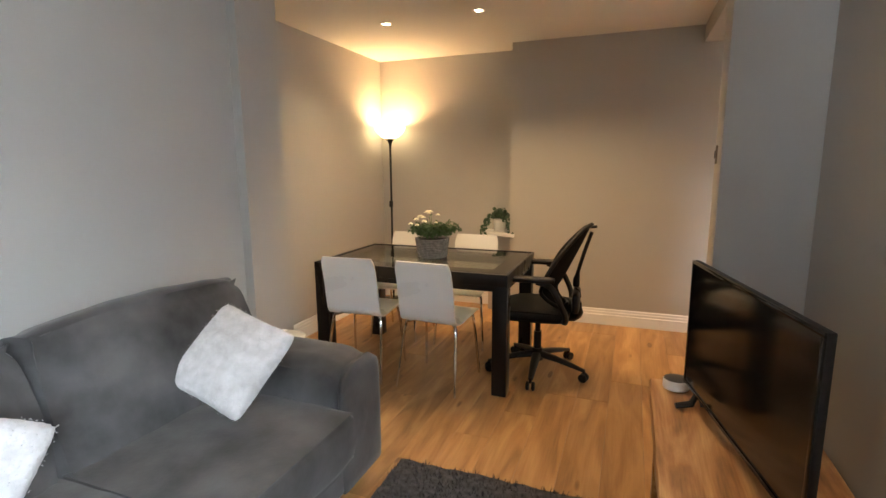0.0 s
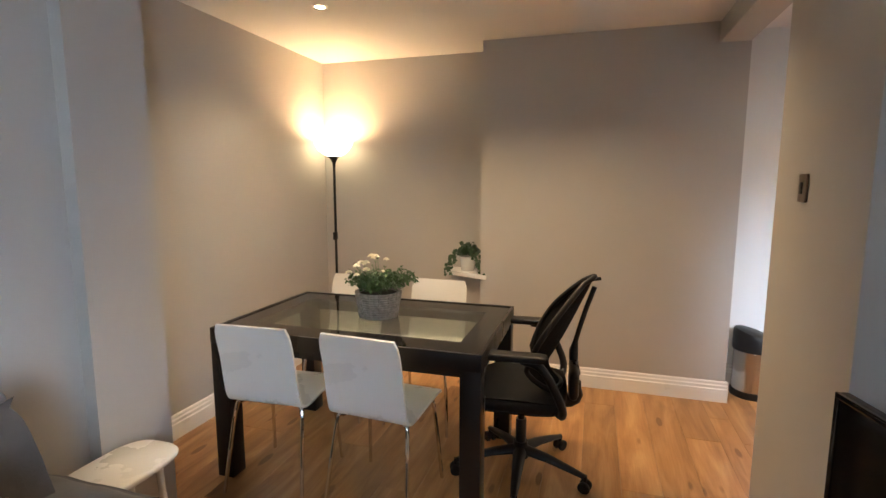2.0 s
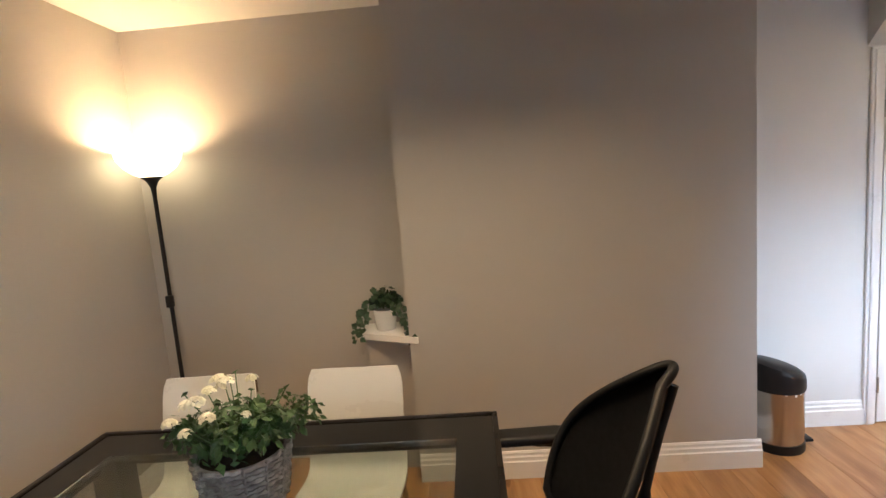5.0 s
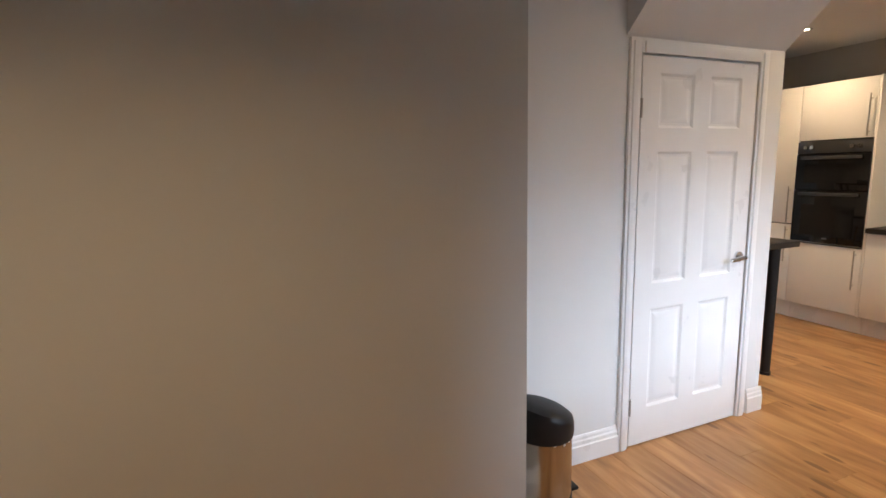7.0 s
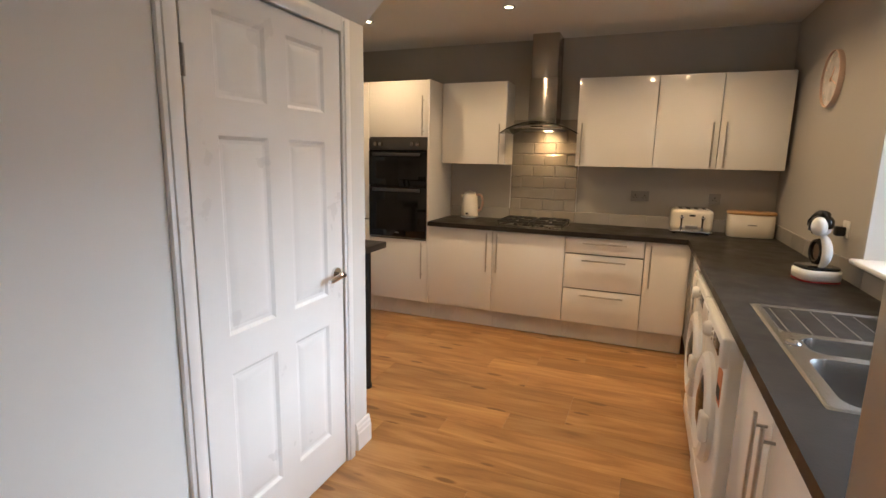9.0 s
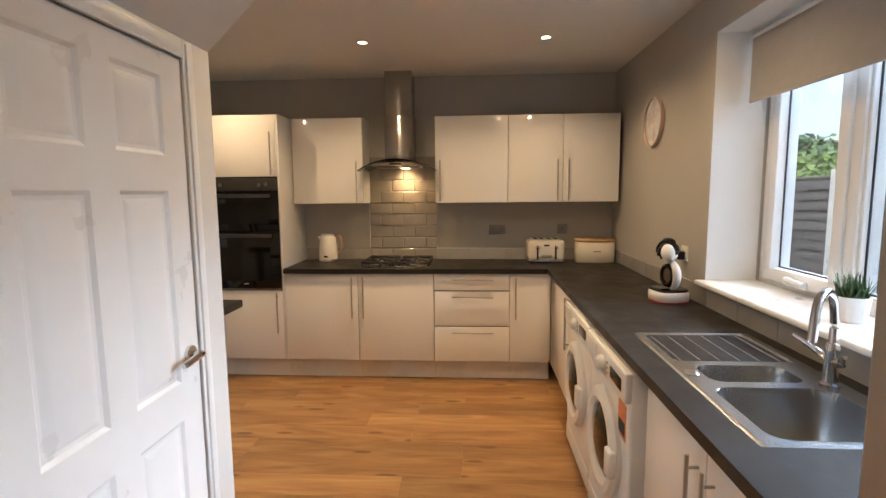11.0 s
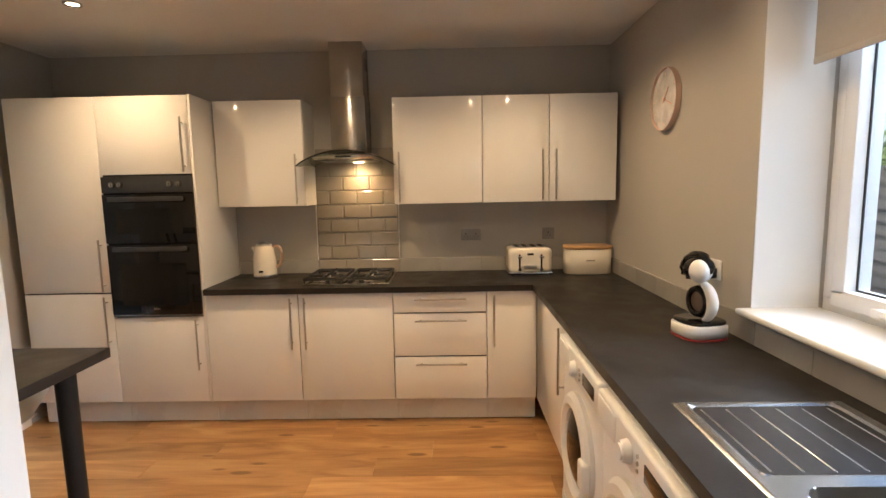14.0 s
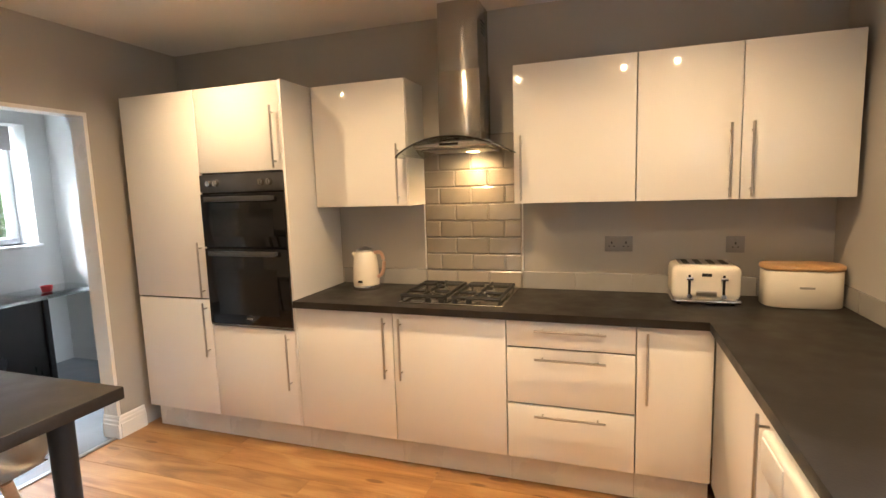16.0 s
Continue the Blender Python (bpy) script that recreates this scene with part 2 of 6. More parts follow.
mesh_fabric = mat("black_mesh_fabric", (0.012, 0.012, 0.013), 0.75, specular=0.2, spread=0.2, scale=60, bump=0.5, bump_scale=400)
fridge_mat = mat("silver_fridge_paint", (0.36, 0.35, 0.335), 0.38, 0.55, spread=0.04, scale=3, bump=0.03, bump_scale=200)
orange = mat("orange_label", (0.60, 0.20, 0.07), 0.5, spread=0.1, scale=40)
blind_mat = mat("grey_blind_fabric", (0.42, 0.40, 0.38), 0.85, spread=0.03, scale=30, bump=0.15, bump_scale=600)
upvc = mat("white_upvc", (0.80, 0.81, 0.82), 0.25, spread=0.015, scale=6)
rubber = mat("dark_rubber_seal", (0.03, 0.03, 0.032), 0.7, spread=0.1)
bulb_mat = mat("lit_lamp_lens", (1, 0.85, 0.6), 0.5, emission=(1.0, 0.80, 0.52, 6))
hood_bulb = mat("lit_hood_lens", (1, 0.8, 0.5), 0.5, emission=(1.0, 0.72, 0.34, 12))
shade_mat = mat("lit_opal_shade", (0.9, 0.85, 0.75), 0.5, emission=(1.0, 0.72, 0.36, 1.7))
fence_wood = mat("weathered_fence_wood", (0.066, 0.057, 0.050), 0.85, spread=0.75, scale=6, bump=0.4, bump_scale=40, stretch=(0.3, 1, 3), per_object=0.15)
concrete = mat("pale_concrete", (0.46, 0.45, 0.42), 0.85, spread=0.12, scale=14, bump=0.3, bump_scale=80)
paving = mat("paled_bounce_paving", (0.42, 0.41, 0.39), 0.9, spread=0.15, scale=5, bump=0.3, bump_scale=60)
grass_mat = mat("grass", (0.06, 0.10, 0.03), 0.9, spread=0.4, scale=20, bump=0.6, bump_scale=120)
hedge_leaf = mat("hedge_leaves", (0.13, 0.20, 0.05), 0.7, spread=0.45, scale=3)
tree_leaf = mat("tree_leaves", (0.08, 0.14, 0.055), 0.7, spread=0.45, scale=2)
bark = mat("bark", (0.09, 0.065, 0.045), 0.9, spread=0.3, scale=12, bump=0.6, bump_scale=40)
brick_far = mat("far_brickwork", (0.32, 0.20, 0.15), 0.85, spread=0.15, scale=3)
roof_far = mat("far_slate_roof", (0.11, 0.115, 0.13), 0.8, spread=0.2, scale=2)
util_floor_mat = mat("grey_vinyl_floor", (0.20, 0.205, 0.22), 0.4, spread=0.12, scale=4)
grey_plate = mat("grey_satin_plate", (0.27, 0.26, 0.25), 0.45, 0.3, spread=0.04, scale=10)
bronze = mat("dark_bronze_plate", (0.16, 0.12, 0.09), 0.35, 0.8, spread=0.1, scale=20)
paper = mat("paper", (0.36, 0.35, 0.335), 0.8, spread=0.06, scale=30)
red_plastic = mat("red_plastic", (0.36, 0.03, 0.03), 0.35, spread=0.05)
smoke_tank = mat("smoky_brown_plastic", (0.15, 0.105, 0.08), 0.25, spread=0.1, scale=8)
marble = mat("pale_marble", (0.62, 0.60, 0.59), 0.25, spread=0.3, scale=11)
ink = mat("dark_print", (0.02, 0.02, 0.022), 0.6, spread=0.1)
yellow_print = mat("yellow_print", (0.55, 0.38, 0.08), 0.6, spread=0.15, scale=40)

# building helpers ----------------------------------------------------------


def finish(bm, name, material, smooth):
    me = bpy.data.meshes.new(name)
    bmesh.ops.recalc_face_normals(bm, faces=bm.faces)
    bm.to_mesh(me)
    bm.free()
    me.materials.append(material)
    if smooth:
        me.shade_smooth()
        me.set_sharp_from_angle(angle=radians(smooth))
    return me


def part(name, bm, material, parent, label="", smooth=35):
    ob = new(name, finish(bm, name, material, smooth))
    ob.parent = parent
    return tagged(ob, label)


def thing(name, label, category, m=None, group="", kind=""):
    ob = new(name)
    ob.empty_display_size = 0.1
    if m is not None:
        ob.matrix_basis = m
    return tagged(ob, label, category, group, kind)


def solid(name, bm, material, label, category, kind="", group="", m=None, smooth=35):
    ob = new(name, finish(bm, name, material, smooth))
    if m is not None:
        ob.matrix_basis = m
    return tagged(ob, label, category, group, kind)


def box(x0, x1, y0, y1, z0, z1, bevel=0.0, bm=None, seg=2):
    b = bmesh.new()
    r = bmesh.ops.create_cube(b, size=1)
    for v in b.verts:
        v.co = Vector(((x0 + x1) / 2 + v.co.x * (x1 - x0), (y0 + y1) / 2 + v.co.y * (y1 - y0), (z0 + z1) / 2 + v.co.z * (z1 - z0)))
    if bevel:
        bmesh.ops.bevel(b, geom=b.edges[:], offset=bevel, segments=seg, affect="EDGES", profile=0.5)
    return merge(bm, b)


def merge(bm, b):
    if bm is None:
        return b
    me = bpy.data.meshes.new("tmp")
    b.to_mesh(me)
    bm.from_mesh(me)
    bpy.data.meshes.remove(me)
    b.free()
    return bm


def cyl(p0, p1, r0, r1=None, seg=20, bm=None, bevel=0.0):
    r1 = r0 if r1 is None else r1
    p0, p1 = Vector(p0), Vector(p1)
    d = p1 - p0
    b = bmesh.new()
    bmesh.ops.create_cone(b, cap_ends=True, segments=seg, radius1=r0, radius2=r1, depth=d.length)
    if bevel:
        bmesh.ops.bevel(b, geom=[e for e in b.edges if len(e.link_faces) == 2 and e.calc_face_angle(0) > 1.0], offset=bevel, segments=2, affect="EDGES")
    b.transform(Matrix.Translation((p0 + p1) / 2) @ d.to_track_quat("Z", "Y").to_matrix().to_4x4())
    return merge(bm, b)


def lathe(profile, seg=32, at=(0, 0, 0), bm=None):
    """A turned shape: profile of (radius, height)."""
    b = bmesh.new()
    rings = []
    for r, z in profile:
        if r < 1e-5:
            rings.append([b.verts.new((at[0], at[1], at[2] + z))])
        else:
            rings.append([b.verts.new((at[0] + r * math.cos(2 * math.pi * i / seg), at[1] + r * math.sin(2 * math.pi * i / seg), at[2] + z)) for i in range(seg)])
    for a, c in zip(rings, rings[1:]):
        for i in range(seg):
            j = (i + 1) % seg
            if len(a) == 1 and len(c) == 1:
                continue
            if len(a) == 1:
                b.faces.new((a[0], c[i], c[j]))
            elif len(c) == 1:
                b.faces.new((a[i], a[j], c[0]))
            else:
                b.faces.new((a[i], a[j], c[j], c[i]))
    return merge(bm, b)


def tube(points, r, seg=10, bm=None, flat=1.0):
    """A round bar swept along points, with capped ends; r may be a list."""
    pts = [Vector(p) for p in points]
    radii = r if isinstance(r, (list, tuple)) else [r] * len(pts)
    b = bmesh.new()
    rings = []
    up = Vector((0, 0, 1))
    for i, p in enumerate(pts):
        d = (pts[min(i + 1, len(pts) - 1)] - pts[max(i - 1, 0)]).normalized()
        side = d.cross(up)
        if side.length < 0.1:
            side = d.cross(Vector((0, 1, 0)))
        side.normalize()
        nor = side.cross(d).normalized()
        rings.append([b.verts.new(p + radii[i] * (math.cos(a) * side + flat * math.sin(a) * nor)) for a in (2 * math.pi * k / seg for k in range(seg))])
    for a, c in zip(rings, rings[1:]):
        for k in range(seg):
            b.faces.new((a[k], a[(k + 1) % seg], c[(k + 1) % seg], c[k]))
    b.faces.new(rings[0][::-1])
    b.faces.new(rings[-1])
    return merge(bm, b)


def curve_points(ctrl, n=24):
    """A smooth line through control points."""
    c = [Vector(p) for p in ctrl]
    c = [2 * c[0] - c[1], *c, 2 * c[-1] - c[-2]]
    out = []
    spans = len(c) - 3
    for k in range(n + 1):
        u = k / n * spans
        i = min(int(u), spans - 1)
        t = u - i
        p0, p1, p2, p3 = c[i:i + 4]
        out.append(0.5 * (2 * p1 + (p2 - p0) * t + (2 * p0 - 5 * p1 + 4 * p2 - p3) * t * t + (3 * p1 - p0 - 3 * p2 + p3) * t ** 3))
    return out


def sheet(section, x0, x1, thick, bm=None):
    """A bent board: a section of (y, z) points drawn out from x0 to x1 with a thickness."""
    b = bmesh.new()
    pts = [Vector((0, y, z)) for y, z in section]
    rows = []
    for i, p in enumerate(pts):
        d = (pts[min(i + 1, len(pts) - 1)] - pts[max(i - 1, 0)]).normalized()
        nor = Vector((0, -d.z, d.y)) * thick / 2
        w0, w1 = (x0, x1) if not callable(x0) else (x0(i / (len(pts) - 1)), x1(i / (len(pts) - 1)))
        rows.append([b.verts.new((w0, p.y + nor.y, p.z + nor.z)), b.verts.new((w1, p.y + nor.y, p.z + nor.z)),
                     b.verts.new((w1, p.y - nor.y, p.z - nor.z)), b.verts.new((w0, p.y - nor.y, p.z - nor.z))])
    for a, c in zip(rows, rows[1:]):
        for k in range(4):
            b.faces.new((a[k], a[(k + 1) % 4], c[(k + 1) % 4], c[k]))
    b.faces.new(rows[0][::-1])
    b.faces.new(rows[-1])
    return merge(bm, b)


def soft_box(x0, x1, y0, y1, z0, z1, r=0.05, n=10, puff=0.0, wrinkle=0.0, bm=None, seed=0.0):
    """An upholstered block: rounded, slightly full, with soft creases."""
    b = bmesh.new()
    bmesh.ops.create_cube(b, size=2)
    bmesh.ops.subdivide_edges(b, edges=b.edges[:], cuts=n, use_grid_fill=True)
    h = Vector(((x1 - x0) / 2, (y1 - y0) / 2, (z1 - z0) / 2))
    c = Vector(((x0 + x1) / 2, (y0 + y1) / 2, (z0 + z1) / 2))
    for v in b.verts:
        u = v.co.copy()
        p = Vector((u.x * h.x, u.y * h.y, u.z * h.z))
        q = Vector([max(-(h[k] - r), min(h[k] - r, p[k])) for k in range(3)])
        d = p - q
        nor = d.normalized() if d.length > 1e-6 else Vector((0, 0, 0))
        p = q + nor * min(d.length, r) if d.length > 0 else p
        full = 1.0
        for k in range(3):
            if abs(u[k]) < 0.999:
                full *= 1 - u[k] ** 2
        p += nor * puff * full
        if wrinkle:
            s = noise.noise(p * 7 + Vector((seed, seed * 2, 0))) + 0.5 * noise.noise(p * 17 + Vector((seed, 0, seed)))
            p += nor * wrinkle * s
        v.co = c + p
    return merge(bm, b)


def put(ob, *args):
    ob.matrix_basis = pose(*args)
    return ob


# the setting: walls, openings, ceilings -------------------------------------
def wall(name, boxes, material=paint, label="smooth grey painted plaster wall", category="wall"):
    bm = None
    for bx in boxes:
        bm = box(*bx, bm=bm)
    return solid(name, bm, material, label, category, kind="structure", smooth=0)


def slab(us, vs, gaps, w0, w1, place):
    """One welded plate of cells between the cuts us and vs, without the cells named in gaps."""
    b = bmesh.new()
    pts = {}

    def at(i, j, k):
        if (i, j, k) not in pts:
            pts[(i, j, k)] = b.verts.new(place(us[i], vs[j], w1 if k else w0))
        return pts[(i, j, k)]

    full = {(i, j) for i in range(len(us) - 1) for j in range(len(vs) - 1)} - set(gaps)
    for i, j in full:
        ring = [(i, j), (i + 1, j), (i + 1, j + 1), (i, j + 1)]
        for k in (0, 1):
            b.faces.new([at(*c, k) for c in ring])
        for n, side in enumerate(((i, j - 1), (i + 1, j), (i, j + 1), (i - 1, j))):
            if side not in full:
                p, q = ring[n], ring[(n + 1) % 4]
                b.faces.new([at(*p, 0), at(*q, 0), at(*q, 1), at(*p, 1)])
    return b


def wall_with_opening(name, us, vs, gaps, w0, w1, along, material=paint, label="smooth grey painted plaster wall"):
    """A wall that runs along x or y, cut through by its openings."""
    bm = slab(us, vs, gaps, w0, w1, (lambda u, v, w: (u, w, v)) if along == "x" else (lambda u, v, w: (w, u, v)))
    return solid(name, bm, material, label, "wall", kind="structure", smooth=0)


CL, CK = 2.49, 2.52
wall("wall_west_living", [(-2.15, -1.955, -2.4, 2.16, -0.1, 2.6)])
wall("wall_west_pier", [(-2.6, -1.895, 2.16, 2.49, -0.1, 2.6)], label="grey painted wall pier standing slightly proud")
wall("wall_west_dining", [(-2.6, -2.404, 2.49, 4.98, -0.1, 2.6)])
wall("wall_north_dining", [(-2.404, -0.93, 4.777, 4.98, -0.1, 2.6)])
wall("chimney_breast", [(-0.93, 0.775, 4.475, 5.04, -0.1, 2.6)], label="plain grey painted chimney breast", category="chimney breast")
wall("pipe_boxing", [(-1.17, -0.932, 4.60, 4.776, 0.0, 0.752)], label="grey painted low boxing beside the chimney breast", category="wall")
wall_with_opening("wall_hall", (0.775, 1.60, 2.445, 2.636), (-0.1, 2.0, 2.6), [(1, 0)], 4.84, 5.04, "x",
                  daylit_paint, "grey painted hall wall around the cupboard door, paled for daylight")
wall("wall_cupboard_side", [(2.49, 2.636, 5.04, 6.83, -0.1, 2.6)], daylit_paint)
wall("wall_cupboard_back", [(1.45, 2.49, 5.3, 5.4, -0.1, 2.6)], daylit_paint)
bm = bmesh.new()
sa = [(4.842, 2.065), (4.842, 2.60), (4.28, 2.60)]
v0 = [bm.verts.new((1.535, y, z)) for y, z in sa]
v1 = [bm.verts.new((2.636, y, z)) for y, z in sa]
bm.faces.new(v0)
bm.faces.new(v1[::-1])
for i in range(3):
    bm.faces.new((v0[i], v0[(i + 1) % 3], v1[(i + 1) % 3], v1[i]))
solid("stair_soffit", bm, daylit_paint, "sloping stair soffit above the cupboard door, paled for daylight", "soffit", kind="structure", smooth=0)
wall("beam", [(0.595, 0.772, 3.018, 4.476, 2.36, 2.6)], label="grey painted boxed ceiling beam", category="beam")
bm = bmesh.new()
foot = [(0.44, 2.10), (0.81, 2.10), (0.81, 3.02), (0.54, 3.02)]
lo, hi = [[bm.verts.new((x, y, z)) for x, y in foot] for z in (-0.1, 2.6)]
bm.faces.new(lo[::-1])
bm.faces.new(hi)
for k in range(4):
    bm.faces.new((lo[k], lo[(k + 1) % 4], hi[(k + 1) % 4], hi[k]))
solid("wall_nib", bm, paint, "grey painted wall nib beside the wide opening", "wall", kind="structure", smooth=0)
wall_with_opening("wall_east_living", (-2.4, -1.75, -0.2, 2.098), (-0.1, 0.85, 2.2, 2.6), [(1, 1)], 0.76, 0.96, "y")
wall("wall_south_living", [(-2.15, 0.96, -2.45, -2.2, -0.1, 2.6)])
WX0, WX1, WZ0, WZ1 = 1.62, 3.36, 1.055, 2.30
wall_with_opening("wall_south_kitchen", (0.80, WX0, WX1, 5.35), (-0.2, 1.028, WZ1, 2.65), [(1, 1)], 2.25, 2.615, "x")
wall("wall_east_kitchen", [(5.15, 5.35, 2.615, 6.63, -0.1, 2.65)])
OX0, OX1, OZ = 3.50, 4.455, 2.04
wall_with_opening("wall_north_kitchen", (2.49, OX0, OX1, 5.35), (-0.1, OZ, 2.65), [(1, 0)], 6.63, 6.75, "x")
wall("window_reveal", [(WX1 - 0.004, WX1 + 0.002, 2.36, 2.613, WZ0, WZ1), (WX0 - 0.002, WX0 + 0.004, 2.36, 2.613, WZ0, WZ1),
                       (WX0, WX1, 2.36, 2.613, WZ1 - 0.004, WZ1 + 0.002)], reveal_paint, "white painted window reveal", "window reveal")
# utility room
wall("wall_utility_east", [(5.52, 5.7, 6.75, 9.0, -0.1, 2.65)], daylit_paint)
wall("wall_utility_west", [(2.9, 3.1, 6.75, 9.0, -0.1, 2.65)], daylit_paint)
wall_with_opening("wall_utility_north", (3.1, 4.2, 5.34, 5.52), (-0.1, 1.14, 2.2, 2.65), [(1, 1)], 8.6, 9.0, "x", daylit_paint)
solid("ceiling_living", box(-2.65, 0.70, -2.45, 5.1, CL, CL + 0.12), ceil_paint, "warm white painted plaster ceiling", "ceiling", kind="structure", smooth=0)
solid("ceiling_kitchen", box(0.70, 5.4, 2.2, 6.85, CK, CK + 0.12), ceil_paint, "white painted kitchen ceiling", "ceiling", kind="structure", smooth=0)
solid("ceiling_utility", box(2.9, 5.7, 6.75, 9.05, 2.42, 2.6), ceil_paint, "white painted ceiling", "ceiling", kind="structure", smooth=0)
solid("floor_utility", box(3.0, 5.6, 6.66, 8.7, -0.1, 0.002), util_floor_mat, "grey vinyl utility room floor", "floor", kind="structure", smooth=0)


# skirting with a moulded top
def skirting(name, runs, h=0.145, d=0.018):
    """runs: (x0, y0, x1, y1, nx, ny), the wall line and the way it faces."""
    bm = bmesh.new()
    prof = [(0.0, 0.0), (d, 0.0), (d, h * 0.62), (d * 0.72, h * 0.66), (d * 0.72, h * 0.78), (d * 0.45, h * 0.84), (d * 0.45, h * 0.93), (d * 0.2, h), (0, h)]
    for x0, y0, x1, y1, nx, ny in runs:
        a = [bm.verts.new((x0 + nx * o, y0 + ny * o, z)) for o, z in prof]
        c = [bm.verts.new((x1 + nx * o, y1 + ny * o, z)) for o, z in prof]
        for i in range(len(prof)):
            j = (i + 1) % len(prof)
            bm.faces.new((a[i], a[j], c[j], c[i]))
        bm.faces.new(a[::-1])
        bm.faces.new(c)
    return solid(name, bm, gloss_paint, "white gloss painted moulded skirting board", "skirting board", kind="structure", smooth=20)


skirting("baseboard_dining", [(-2.404, 2.49, -2.404, 4.777, 1, 0), (-2.404, 4.777, -1.17, 4.777, 0, -1),
                              (-0.93, 4.475, 0.793, 4.475, 0, -1), (0.775, 4.475, 0.775, 4.84, 1, 0)])
skirting("baseboard_hall", [(0.793, 4.84, 1.555, 4.84, 0, -1), (2.525, 4.84, 2.654, 4.84, 0, -1), (2.636, 4.84, 2.636, 6.63, 1, 0)])
skirting("baseboard_kitchen", [(4.437, 6.63, 4.62, 6.63, 0, -1), (4.433, 6.612, 4.433, 6.75, -1, 0), (2.654, 6.63, 3.48, 6.63, 0, -1)])
skirting("baseboard_living", [(-1.955, -2.2, -1.955, 2.16, 1, 0), (0.76, -2.2, 0.76, 2.098, -1, 0)])


# doorway trims
def architrave(name, x0, x1, top, y, w, ny, label):
    bm = None
    for (a, b_, c, e) in ((x0 - w, x0, 0.0, top + w), (x1, x1 + w, 0.0, top + w), (x0, x1, top, top + w)):
        bm = box(a, b_, min(y, y + ny * 0.018), max(y, y + ny * 0.018), c, e, bevel=0.004, bm=bm)
        ins = 0.014
        bm = box(a + ins, b_ - ins if b_ - a > 0.03 else b_, min(y, y + ny * 0.026), max(y, y + ny * 0.026), c, e - ins, bevel=0.005, bm=bm)
    return solid(name, bm, gloss_paint, label, "door frame", kind="structure")


architrave("trim_cupboard_door", 1.615, 2.43, 1.992, 4.84, 0.066, -1, "white gloss painted moulded door architrave")
bm = box(1.60, 1.617, 4.842, 5.0, 0, 2.0)
bm = box(2.428, 2.445, 4.842, 5.0, 0, 2.0, bm=bm)
bm = box(1.617, 2.428, 4.842, 5.0, 1.988, 2.0, bm=bm)
solid("door_lining", bm, gloss_paint, "white painted door lining", "door frame", kind="structure", smooth=0)
bm = box(OX0, OX0 + 0.022, 6.632, 6.75, 0, OZ)
bm = box(OX1 - 0.022, OX1, 6.632, 6.75, 0, OZ, bm=bm)
bm = box(OX0 + 0.022, OX1 - 0.022, 6.632, 6.75, OZ - 0.022, OZ, bm=bm)
solid("utility_door_lining", bm, gloss_paint, "white painted doorway lining", "door frame", kind="structure", smooth=0)
solid("threshold_strip", box(OX0 + 0.022, OX1 - 0.022, 6.63, 6.665, 0.002, 0.008, bevel=0.002), nickel, "silver metal threshold strip in the doorway", "threshold", kind="structure")


